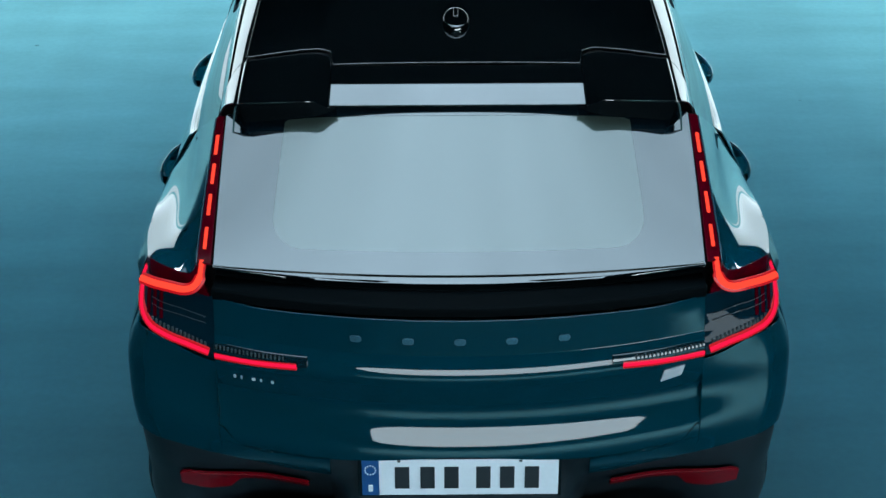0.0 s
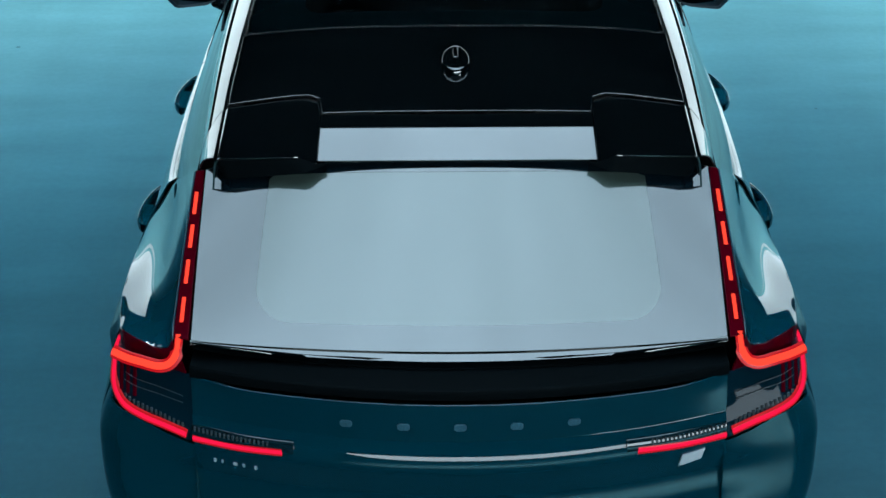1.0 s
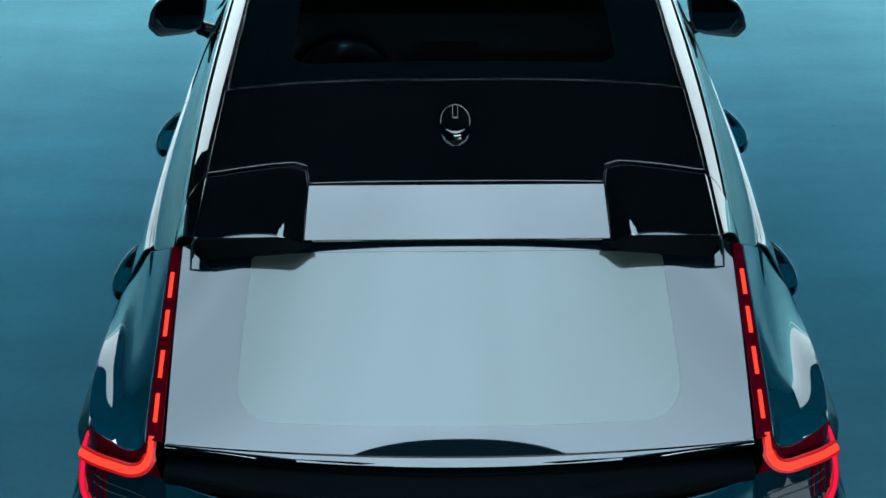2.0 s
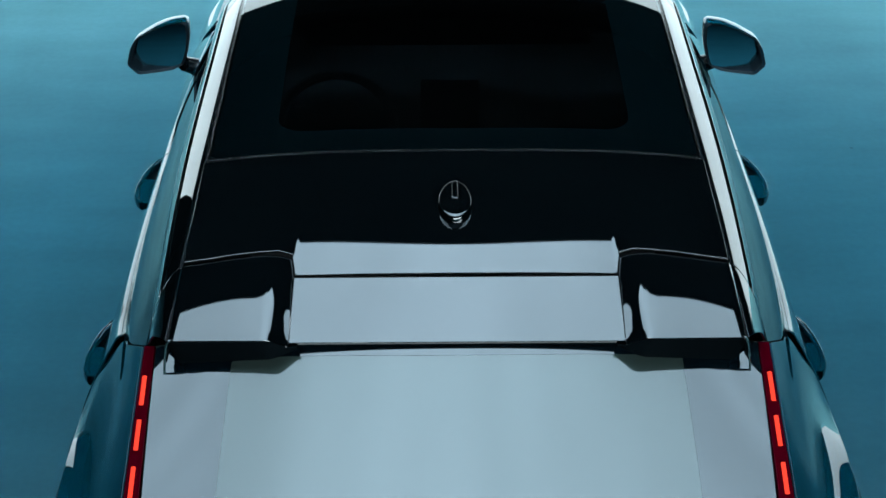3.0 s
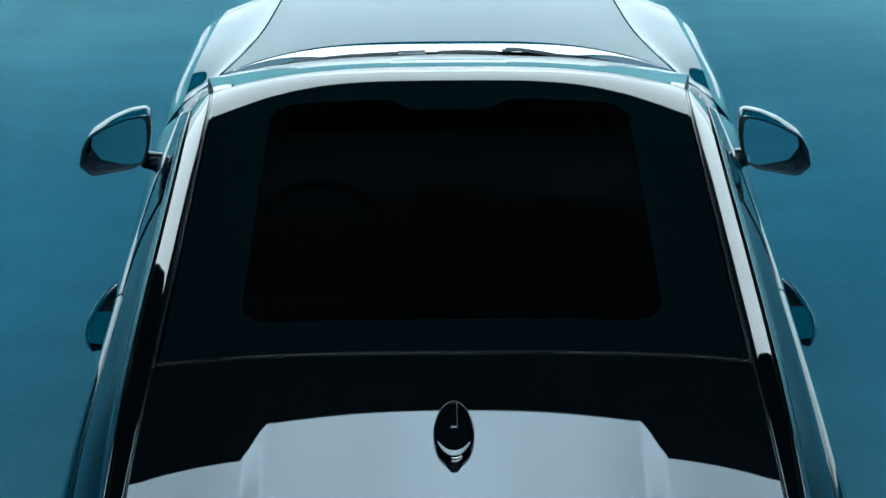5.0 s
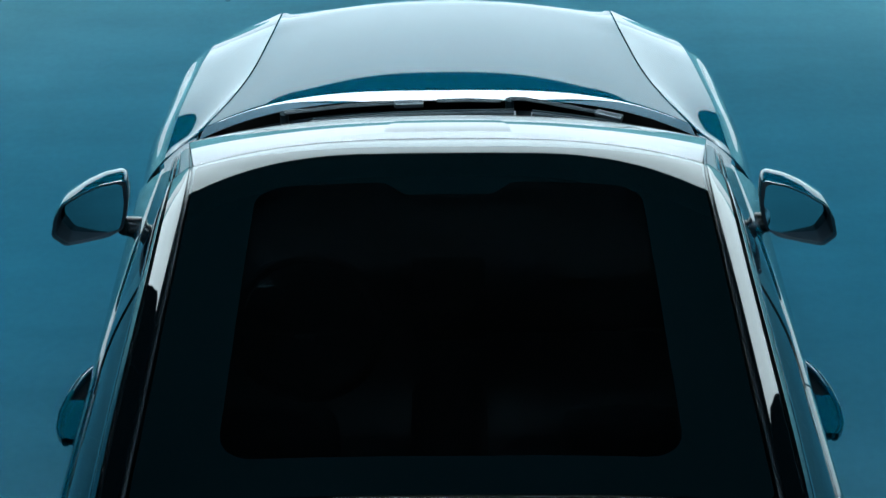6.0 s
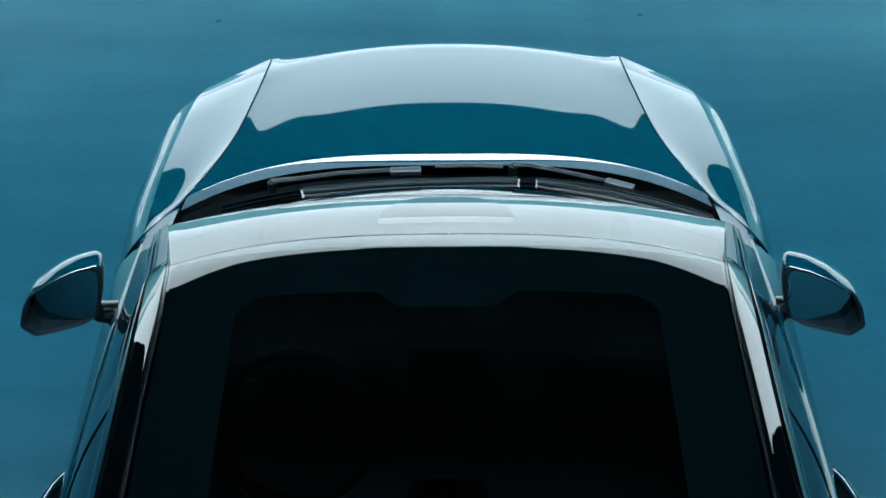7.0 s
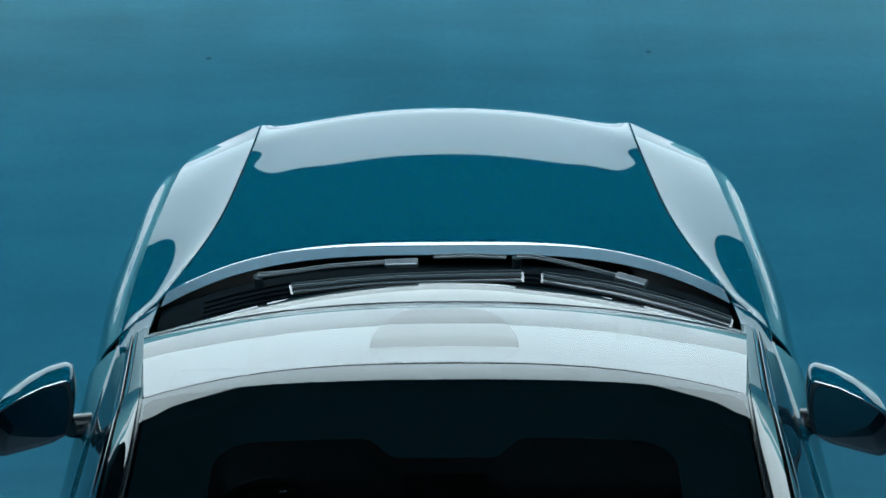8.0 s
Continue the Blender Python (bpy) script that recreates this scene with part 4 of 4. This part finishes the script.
def wing(x, v):
    # v below 0: rear face from the rear window up to the edge; above 0: upper face up to the roof seam
    yr = float(np.interp(x, (0.335, 0.400, 0.590), (0.558, 0.546, 0.564)))
    zr = float(np.interp(x, (0.328, 0.346, 0.352, 0.394, 0.402, 0.585), (1.4570, 1.4575, 1.4585, 1.4793, 1.4800, 1.4685)))
    drop = float(np.interp(x, (0.580, 0.588, 0.594, 0.599, 0.604), (0.0, 0.002, 0.008, 0.022, 0.045)))
    if v < 0:
        zr = wing(x, 0)[2]
        # short rear face, then the underside runs forward to the glass
        yb = float(np.interp(x, (0.328, 0.378, 0.570, 0.600), (0.564, 0.534, 0.566, 0.583)))
        zb = float(np.interp(x, (0.328, 0.378, 0.570, 0.596), (1.452, 1.448, 1.416, 1.456)))
        if v < -1:
            q = rear_glass(min(x / 0.63, 1), 0.985)
            return (x, lerp(yb, q[1], -1 - v), lerp(zb, q[2] + 0.004, -1 - v))
        return (x, lerp(yr, yb, -v), min(lerp(zr, zb, -v), zr - drop))
    yf = seam(x) - 0.003
    y = lerp(yr, yf, v)
    zr = max(zr, 1.4800) if x < 0.402 else zr
    dz = roof(0.41 if x < 0.41 else x, yf)[2] - 0.007 - zr
    z = zr + dz * (v + 0.18 * v * (1 - v)) - drop
    # the inner side climbs steeply from the middle of the spoiler
    k = min(max((x - 0.346) / lerp(0.042, 0.036, v), 0), 1)
    return (x, y, lerp(ROOFZ(max(y, 0.563)) - 0.006 - 0.007 * v, z, k))


part("spoiler", sheet(spoiler_mid, lin(-1, -0.88, 12) + lin(-0.86, 0.86, 41) + lin(0.88, 1, 12), lin(0, 1, 12), 0.008), BLACK, tailgate, "gloss black roof spoiler", bevel=0.002)
WX = [0.3455, 0.349, 0.355, 0.365, 0.375, 0.385, 0.392, 0.396, 0.398, 0.400, 0.402, 0.405, 0.410] + lin(0.42, 0.575, 18) + [0.580, 0.584, 0.588, 0.591, 0.594, 0.597, 0.599, 0.602, 0.604]
for sd in (-1, 1):
    part("spoiler_wing", sheet(wing, WX, [-0.06, -0.03, 0.0, 0.008, 0.02, 0.05] + lin(0.1, 1, 22), 0.005, sd), BLACK, tailgate, "gloss black raised spoiler end", bevel=0.0015, sharp=30)
    part("wing_face", sheet(lambda x, v: wing(x, v), [0.328, 0.336, 0.3465, 0.356, 0.366, 0.374] + lin(0.384, 0.556, 24) + [0.564, 0.571] + [0.578, 0.584, 0.590, 0.595, 0.600], [-2, -1.7, -1.3, -1.1, -1.02] + lin(-1.0, -0.055, 8), 0.003, sd), SHELF, tailgate, "dull black rear face of the spoiler end")
    part("gate_side", sheet(lambda u, v: rail(lerp(lerp(0.570, 0.655, v), 0.687 + 0.110 * (1 - v ** 2.5), u), lerp(0.03, 0.93, v)), lin(0, 1, 14), lin(0, 1, 12), 0.005, sd), BLACK, tailgate, bevel=0.001)

# ---------------------------------------------------------------- car: tail lamps
def lamp_lens(s, v):
    x, y = OUT(s)
    lo = lerp(0.944, 0.99, step(0.63, 0.88, x))
    lo = lerp(lo, 1.03, step(0.235, 0.297, y))
    p = body(s, lerp(lo, 1.096, v))
    return (p[0], p[1], p[2])


def on_body(x, z, off=0.004, s=None):
    p = body(s, z) if s is not None else body_at(x, z)
    return (p[0] + off * 0.4, p[1] - off, p[2] + off * 0.3)


def ribbon(points, width, normal, side, thick=0.006):
    return tube([(p[0] * side, p[1], p[2]) for p in points], [w / 2 for w in width] if isinstance(width, list) else width / 2, 10, thick / (width if not isinstance(width, list) else max(width)), up=(normal[0] * side, normal[1], normal[2]))


S_OUT = s_at_y(0.285)
for sd in (-1, 1):
    lamp = new("tail_lamp")
    lamp.parent = car
    lamp["label"] = "lit red tail lamp bending round the rear corner"
    part("lens", sheet(lamp_lens, lin(s_at_x(0.642), S_OUT, 26), lin(0, 1, 14), 0.004, sd), SMOKE, lamp, "dark smoked lamp lens", bevel=0.001)
    part("upper_lens", sheet(lambda u, v: tuple(lerp(STRIP_IN(u), STRIP_OUT(u) - np.array((0.003, 0, 0)), v)), lin(0, 1, 30), lin(0, 1, 5), 0.006, sd), LENS, lamp,
         "tall dark red lens strip", bevel=0.001)
    part("side_lens", sheet(lambda u, v: tuple(lerp(SIDE_IN(u), SIDE_OUT(u), v)), lin(0, 1, 16), lin(0, 1, 6), 0.004, sd), SMOKE, lamp, "dark lens wrapping round the side")
    part("corner_lens", sheet(lambda u, v: tuple(lerp(np.array(body_at(lerp(0.645, 0.838, u), 1.094)), LAMP_TOP(lerp(0.02, 0.995, u)), v)), lin(0, 1, 24), lin(0, 1, 6), 0.005, sd), LENS, lamp, "dark red lens above the light bar")
    # upper light: from the strip round the bend to the outer corner
    out = np.array((0.004, -0.007, 0.004))
    up = path([(0.656, 0.214, 1.180), (0.658, 0.200, 1.160), (0.664, 0.190, 1.136), (0.680, 0.186, 1.116), (0.705, 0.188, 1.108), (0.745, 0.205, 1.108), (0.79, 0.231, 1.106), (0.828, 0.265, 1.102)])
    pts = [up(t) + out for t in lin(0, 1, 34)]
    part("light_guide", ribbon(pts, [0.012] * 6 + [0.017] * 28, (0.1, -0.8, 0.6), sd), GLOW, lamp, "bright orange-red light bar")
    part("light_edge", ribbon([p - out * 0.35 for p in pts], [0.020] * 6 + [0.031] * 28, (0.1, -0.8, 0.6), sd), DIM, lamp, "dim red edge of the light bar")
    low = path([on_body(x, z, 0.006) for x, z in ((0.826, 1.100), (0.836, 1.078), (0.836, 1.045), (0.826, 1.014), (0.804, 0.998), (0.756, 0.983), (0.70, 0.972), (0.645, 0.962))])
    pts = [low(t) for t in lin(0, 1, 40)]
    part("light_guide", ribbon(pts, 0.012, (0.3, -0.9, 0.3), sd), GLOW2, lamp, "crimson light bar")
    part("light_edge", ribbon([p + np.array((-0.001, 0.0025, 0)) for p in pts], 0.024, (0.3, -0.9, 0.3), sd), DIM, lamp, "dim red edge of the light bar")
    for x0, x1, z in ((0.652, 0.800, 1.046), (0.652, 0.802, 1.031)):
        part("lens_line", ribbon([on_body(lerp(x0, x1, t), z + 0.014 * t, 0.0035) for t in lin(0, 1, 10)], 0.0022, (0.3, -0.9, 0.3), sd, 0.0015), SATIN, lamp)
    for k in range(3):
        a = lerp(0.775, 0.812, k / 2)
        part("inner_reflector", ribbon([on_body(a, z, 0.002) for z in lin(1.020, 1.082, 5)], 0.010, (0.3, -0.9, 0.3), sd, 0.003), LENS, lamp, "dark red inner reflector")
    # small prisms above the lower bar
    for k in range(14):
        x = lerp(0.655, 0.80, k / 13)
        p = on_body(x, lerp(0.980, 1.012, k / 13), 0.001)
        bm = bmesh.new()
        box(bm, (p[0] * sd, p[1], p[2]), (0.005, 0.004, 0.014))
        part("prism", bm, SATIN, lamp, smooth=False)
    # dashes up the strip
    for f0 in (0.085, 0.300, 0.510, 0.715):
        line = [lerp(STRIP_IN(t), STRIP_OUT(t), 0.48) + np.array((0, -0.003, 0.004)) for t in lin(f0, f0 + 0.135, 5)]
        part("light_dash", ribbon(line, 0.0098, (0.1, -0.55, 0.83), sd, 0.005), GLOW, lamp, "glowing orange-red dash")

    # strip that runs on across the tailgate
    glamp = new("gate_lamp")
    glamp.parent = tailgate
    glamp["label"] = "thin red light strip on the tailgate"
    pts = [on_body(lerp(0.629, 0.412, t), lerp(0.957, 0.969, t), 0.004) for t in lin(0, 1, 14)]
    part("light_guide", ribbon(pts, 0.011, (0, -1, 0.2), sd), GLOW2, glamp, "crimson light bar")
    part("light_edge", ribbon([(p[0], p[1] + 0.002, p[2]) for p in pts], 0.022, (0, -1, 0.2), sd), DIM, glamp, "dim red edge of the light bar")
    pts = [on_body(lerp(0.629, 0.385, t), lerp(0.977, 0.982, t), 0.0015) for t in lin(0, 1, 14)]
    part("lens", ribbon(pts, 0.030, (0, -1, 0.36), sd, 0.008), CLEARLENS, glamp, "dark clear lens")
    for k in range(18):
        x = lerp(0.622, 0.445, k / 17)
        p = on_body(x, lerp(0.981, 0.985, k / 17), 0.006)
        bm = bmesh.new()
        box(bm, (p[0] * sd, p[1], p[2]), (0.004, 0.003, 0.012))
        part("prism", bm, SATIN, glamp, smooth=False)

# ---------------------------------------------------------------- car: badges and number plate
def flat_on_gate(points, depth=0.003, off=0.0035):
    bm = bmesh.new()
    out = []
    for d in (0.002, -off):
        out.append([bm.verts.new((x, body(s_at_x(abs(x)), z)[1] + d, z)) for x, z in points])
    n = len(points)
    bm.faces.new(out[1])
    bm.faces.new(out[0][::-1])
    for k in range(n):
        bm.faces.new((out[0][k], out[0][(k + 1) % n], out[1][(k + 1) % n], out[1][k]))
    return bm


for x in (-0.262, -0.130, 0.0, 0.130, 0.262):
    z, w, h, c = 1.052, 0.0145, 0.009, 0.005
    shape = [(x - w + c, z + h), (x + w - c, z + h), (x + w, z + h - c), (x + w, z - h + c), (x + w - c, z - h), (x - w + c, z - h), (x - w, z - h + c), (x - w, z + h - c)]
    part("badge_shape", flat_on_gate(shape), BADGE, tailgate, "small bright badge shape", bevel=0.001)
for k, (x, w) in enumerate(((-0.580, 0.010), (-0.562, 0.006), (-0.530, 0.014), (-0.510, 0.008), (-0.480, 0.010))):
    part("model_bar", flat_on_gate([(x - w / 3, 0.901), (x + w / 3, 0.901), (x + w / 3, 0.910), (x - w / 3, 0.910)]), SILVER, tailgate, "tiny bright model marking bar")
part("trim_badge", flat_on_gate([(0.516, 0.893), (0.572, 0.905), (0.580, 0.936), (0.523, 0.930)], off=0.005), SILVER, tailgate, "small silver slanted badge", bevel=0.001)

number_plate = new("number_plate")
number_plate.parent = car
number_plate["label"] = "white number plate with a blue end band"


def on_plate(name, x, z, w, h, mat, y=0.0, label="", bevel=0.0):
    bm = bmesh.new()
    box(bm, (x, 0.046 + y, 0.617 + z), (w, 0.003, h))
    return part(name, bm, mat, number_plate, label, bevel=bevel, smooth=False)


on_plate("plate_frame", 0, 0, 0.536, 0.126, TRIM, 0.004, bevel=0.001)
on_plate("plate_sheet", 0.0235, 0, 0.473, 0.112, PLATE, 0.0, bevel=0.001)
on_plate("blue_band", -0.2355, 0, 0.045, 0.112, PLATEBLUE, 0.0)
for a in range(12):
    on_plate("star_dot", -0.2355 + 0.014 * math.cos(a * math.pi / 6), 0.024 + 0.014 * math.sin(a * math.pi / 6), 0.0035, 0.0035, PLATE, -0.002)
on_plate("country_bar", -0.2355, -0.033, 0.012, 0.020, PLATE, -0.002)
for x in (-0.152, -0.085, -0.022, 0.062, 0.125, 0.190):
    on_plate("character_bar", x, 0, 0.038, 0.068, INK, -0.0025, "dark bar in place of a character")
for x in (-0.16, 0.16):
    on_plate("screw", x, 0.052, 0.008, 0.006, SATIN, -0.002)

# ---------------------------------------------------------------- car: antenna
def pod(u, r):
    # egg in plan, flat on top, with sharply rounded sides
    a = 2 * math.pi * u
    y = 0.978 + 0.076 * r * math.sin(a)
    w = 0.038 * (1 - 0.12 * math.sin(a))
    return (w * r * math.cos(a), y, lerp(ROOFZ(y) - 0.002, 1.5690 + 0.055 * (y - 1.05), math.sqrt(max(1 - r**26, 0))))


antenna = part("antenna", sheet(pod, lin(0, 1, 41), [0.02, 0.3, 0.6, 0.78, 0.86, 0.91, 0.94, 0.96, 0.975, 0.985, 0.993, 0.998, 1.0], 0.0), BLACK, car, "gloss black egg-shaped roof antenna", sharp=180)
bm = bmesh.new()
box(bm, (0, 1.008, 1.5650), (0.014, 0.064, 0.008), Matrix.Rotation(radians(3.1), 3, "X"))
part("antenna_ridge", bm, BLACK, antenna, bevel=0.002)
part("antenna_tail", tube([(0, 0.918, ROOFZ(0.918) - 0.002), (0, 0.900, ROOFZ(0.900) + 0.001), (0, 0.888, ROOFZ(0.888) + 0.001)], [0.020, 0.014, 0.006], 12, 0.25), SHELF, antenna)

# ---------------------------------------------------------------- car: door mirrors
def mirror(sd):
    holder = new("door_mirror")
    holder.parent = car
    dx, dz = (0.010, 0.008) if sd < 0 else (-0.010, -0.008)
    # outline of the rear face, from the inner top corner round
    face = [(0.838, 1.226), (0.850, 1.234), (0.898, 1.236), (0.944, 1.227), (0.998, 1.206), (1.018, 1.176), (1.030, 1.126), (1.000, 1.086), (0.947, 1.081), (0.894, 1.078), (0.859, 1.090), (0.846, 1.127), (0.837, 1.177)]
    face = [(lerp(a[0], b[0], t), lerp(a[1], b[1], t)) for a, b in zip(face, face[1:] + face[:1]) for t in (0.12, 0.88)]
    cx, cz = 0.93, 1.155

    def at(p, depth, k):
        x, z = cx + (p[0] - cx) * k, cz + (p[1] - cz) * k
        return ((x + dx) * sd, 2.715 - 0.5 * (x - 0.83) + 0.1 * (z - cz) + depth, z + dz)
    bm = bmesh.new()
    steps = ((0.004, 0.90), (0.0, 0.95), (0.0, 0.985), (0.004, 1.0), (0.012, 1.004), (0.03, 1.0), (0.05, 0.975), (0.07, 0.92), (0.09, 0.84), (0.105, 0.74), (0.118, 0.5), (0.123, 0.3), (0.125, 0.1))
    rings = [[bm.verts.new(at(p, d, k)) for p in face] for d, k in steps]
    n = len(face)
    for a, b in zip(rings, rings[1:]):
        for k in range(n):
            bm.faces.new((a[k], a[(k + 1) % n], b[(k + 1) % n], b[k]))
    bm.faces.new(rings[-1])
    part("housing", bm, PAINT, holder, "blue mirror housing with a black rim", sharp=50)
    bm = bmesh.new()

    def sunk(p):
        # the glass is turned outwards from the rim
        return 0.028 + 0.43 * (p[0] - cx) + 0.05 * (p[1] - cz)
    ring = [bm.verts.new(at(p, sunk(p), 0.90)) for p in face]
    back = [bm.verts.new(at(p, sunk(p) + 0.005, 0.90)) for p in face]
    bm.faces.new(ring)
    bm.faces.new(back[::-1])
    for k in range(n):
        bm.faces.new((ring[k], ring[(k + 1) % n], back[(k + 1) % n], back[k]))
    part("mirror_glass", bm, MIRROR, holder, "reflecting mirror glass", smooth=False)
    bm = bmesh.new()
    a = [bm.verts.new(at(p, -0.002, 0.992)) for p in face]
    b = [bm.verts.new(at(p, 0.003, 0.90)) for p in face]
    c = [bm.verts.new(at(p, sunk(p) + 0.002, 0.885)) for p in face]
    for k in range(n):
        m = (k + 1) % n
        bm.faces.new((a[k], a[m], b[m], b[k]))
        bm.faces.new((b[k], b[m], c[m], c[k]))
        bm.faces.new((c[k], c[m], a[m], a[k]))
    part("rim", bm, CLAD, holder, "black mirror rim", sharp=25)
    part("stalk", tube([(0.795 * sd, 2.80, 1.030), (0.830 * sd, 2.770, 1.048), (0.878 * sd, 2.735, 1.082)], [0.044, 0.040, 0.034], 12, 0.75), TRIM, holder, "dark mirror stalk")


mirror(-1)
mirror(1)

# ---------------------------------------------------------------- car: wipers
def wiper(arm_line, block, upper, lower, z=1.140):
    """A parked wiper: arm along a line, clip block at its end, ribbed blade between two lines."""
    holder = new("wiper")
    holder.parent = car
    holder["label"] = "black parked windscreen wiper"
    pts = [(x, y, z + 0.004) for x, y in arm_line]
    part("arm", tube(pts, [0.010] + [0.008] * (len(pts) - 2) + [0.005], 8, 0.6), WIPER, holder)
    part("arm_ridge", tube([(x, y - 0.002, zz + 0.005) for x, y, zz in pts], 0.0022, 6), SATIN, holder)
    x, y = arm_line[0]
    part("pivot_cap", tube([(x, y, z - 0.03), (x, y, z + 0.001)], 0.013, 14), WIPER, holder)
    (x0, y0), (x1, y1) = block
    turn = Matrix.Rotation(math.atan2(y1 - y0, x1 - x0), 3, "Z")
    bm = bmesh.new()
    box(bm, ((x0 + x1) / 2, (y0 + y1) / 2 - 0.008, z + 0.004), (math.hypot(x1 - x0, y1 - y0), 0.026, 0.016), turn)
    part("clip", bm, SATIN, holder, "grey wiper clip", bevel=0.004)
    a, b = path([(*p, z) for p in upper]), path([(*p, z - 0.008) for p in lower])
    part("blade", sheet(lambda u, v: tuple(lerp(a(u), b(u), v) - np.array((0, 0, 0.006))), lin(0, 1, 24), lin(0, 1, 4), 0.004), WIPER, holder, "ribbed black wiper blade")
    for v in (0.02, 0.30, 0.52, 0.98):
        part("rib", tube([tuple(lerp(a(u), b(u), v) - np.array((0, 0, 0.001))) for u in lin(0.01, 0.99, 24)], 0.0028, 6), SATIN if v in (0.30, 0.98) else WIPER, holder)


wiper([(-0.475, 3.214), (-0.40, 3.226), (-0.298, 3.249), (-0.167, 3.263), (-0.10, 3.266)], ((-0.155, 3.264), (-0.069, 3.268)),
      [(-0.395, 3.185), (-0.146, 3.220), (0.02, 3.228), (0.201, 3.232)], [(-0.389, 3.160), (-0.145, 3.194), (0.02, 3.200), (0.200, 3.202)])
wiper([(0.185, 3.285), (0.228, 3.283), (0.300, 3.258), (0.380, 3.226), (0.47, 3.190)], ((0.432, 3.209), (0.506, 3.174)),
      [(0.245, 3.227), (0.430, 3.179), (0.58, 3.114), (0.708, 3.042)], [(0.243, 3.198), (0.425, 3.141), (0.57, 3.082), (0.700, 3.016)])
part("cowl_bar", tube([(-0.03, 3.318, 1.118), (0.06, 3.321, 1.119), (0.159, 3.315, 1.118)], 0.008, 8, 0.6), WIPER, car, "black bar at the rear edge of the bonnet")
for k in range(5):
    part("cowl_rib", tube([tuple(np.array(cowl(u, 0.2 + 0.14 * k)) + (0, 0, 0.004)) for u in lin(-0.85, 0.85, 40)], 0.003, 6), SHELF, car)

# ---------------------------------------------------------------- car: cabin
def seat(x, y):
    st = new("seat")
    st.parent = car
    st["label"] = "dark upholstered car seat"
    bm = bmesh.new()
    box(bm, (x, y, 0.62), (0.50, 0.50, 0.16))
    part("cushion", bm, LEATHER, st, bevel=0.05)
    bm = bmesh.new()
    box(bm, (x, y - 0.30, 0.95), (0.50, 0.13, 0.62), Matrix.Rotation(radians(18), 3, "X"))
    part("backrest", bm, LEATHER, st, bevel=0.05)
    bm = bmesh.new()
    box(bm, (x, y - 0.40, 1.29), (0.26, 0.09, 0.15), Matrix.Rotation(radians(12), 3, "X"))
    part("headrest", bm, LEATHER, st, bevel=0.035)


for x, y in ((-0.36, 2.05), (0.36, 2.05), (-0.36, 1.62), (0.36, 1.62)):
    seat(x, y)
bm = bmesh.new()
box(bm, (0, 2.78, 0.93), (1.38, 0.45, 0.22))
part("dashboard", bm, LEATHER, car, "dark dashboard", bevel=0.05)
bm = bmesh.new()
box(bm, (0, 2.53, 0.98), (0.19, 0.02, 0.24), Matrix.Rotation(radians(-12), 3, "X"))
part("centre_screen", bm, BLACK, car, bevel=0.006)
bm = bmesh.new()
box(bm, (0, 2.1, 0.62), (0.20, 0.8, 0.24))
part("centre_console", bm, LEATHER, car, bevel=0.03)
wheel_path = [(-0.36 + 0.185 * math.cos(a), 2.40 + 0.185 * math.sin(a) * 0.42, 0.99 + 0.185 * math.sin(a) * 0.9) for a in lin(0, 2 * math.pi, 33)]
part("steering_wheel", tube(wheel_path, 0.016, 8), LEATHER, car, "dark steering wheel")
# thin polished rods added so that small glints show in the cabin
part("wheel_spoke", tube([(-0.408, 2.43, 1.000), (-0.403, 2.41, 0.965), (-0.388, 2.40, 0.950), (-0.352, 2.40, 0.950), (-0.337, 2.41, 0.965), (-0.332, 2.43, 1.000)], 0.0035, 8), GLINT, car)
for c, w in (((-0.483, 2.546, 1.013), 0.040), ((-0.359, 2.489, 1.110), 0.014), ((0.024, 2.66, 0.832), 0.010), ((0.050, 2.66, 0.832), 0.012)):
    part("glint_rod", tube([(c[0] - w / 2, c[1], c[2]), (c[0] + w / 2, c[1], c[2])], 0.0035, 8), GLINT, car)

part("load_cover", sheet(lambda u, v: (u * 0.60, lerp(0.25, 1.27, v) + 0.03 * u * u, lerp(1.03, 1.08, v)), lin(-1, 1, 11), lin(0, 1, 6), 0.01), material("grey_cover_cloth", (0.22, 0.25, 0.24), rough=0.9), car, "grey load cover under the rear window")
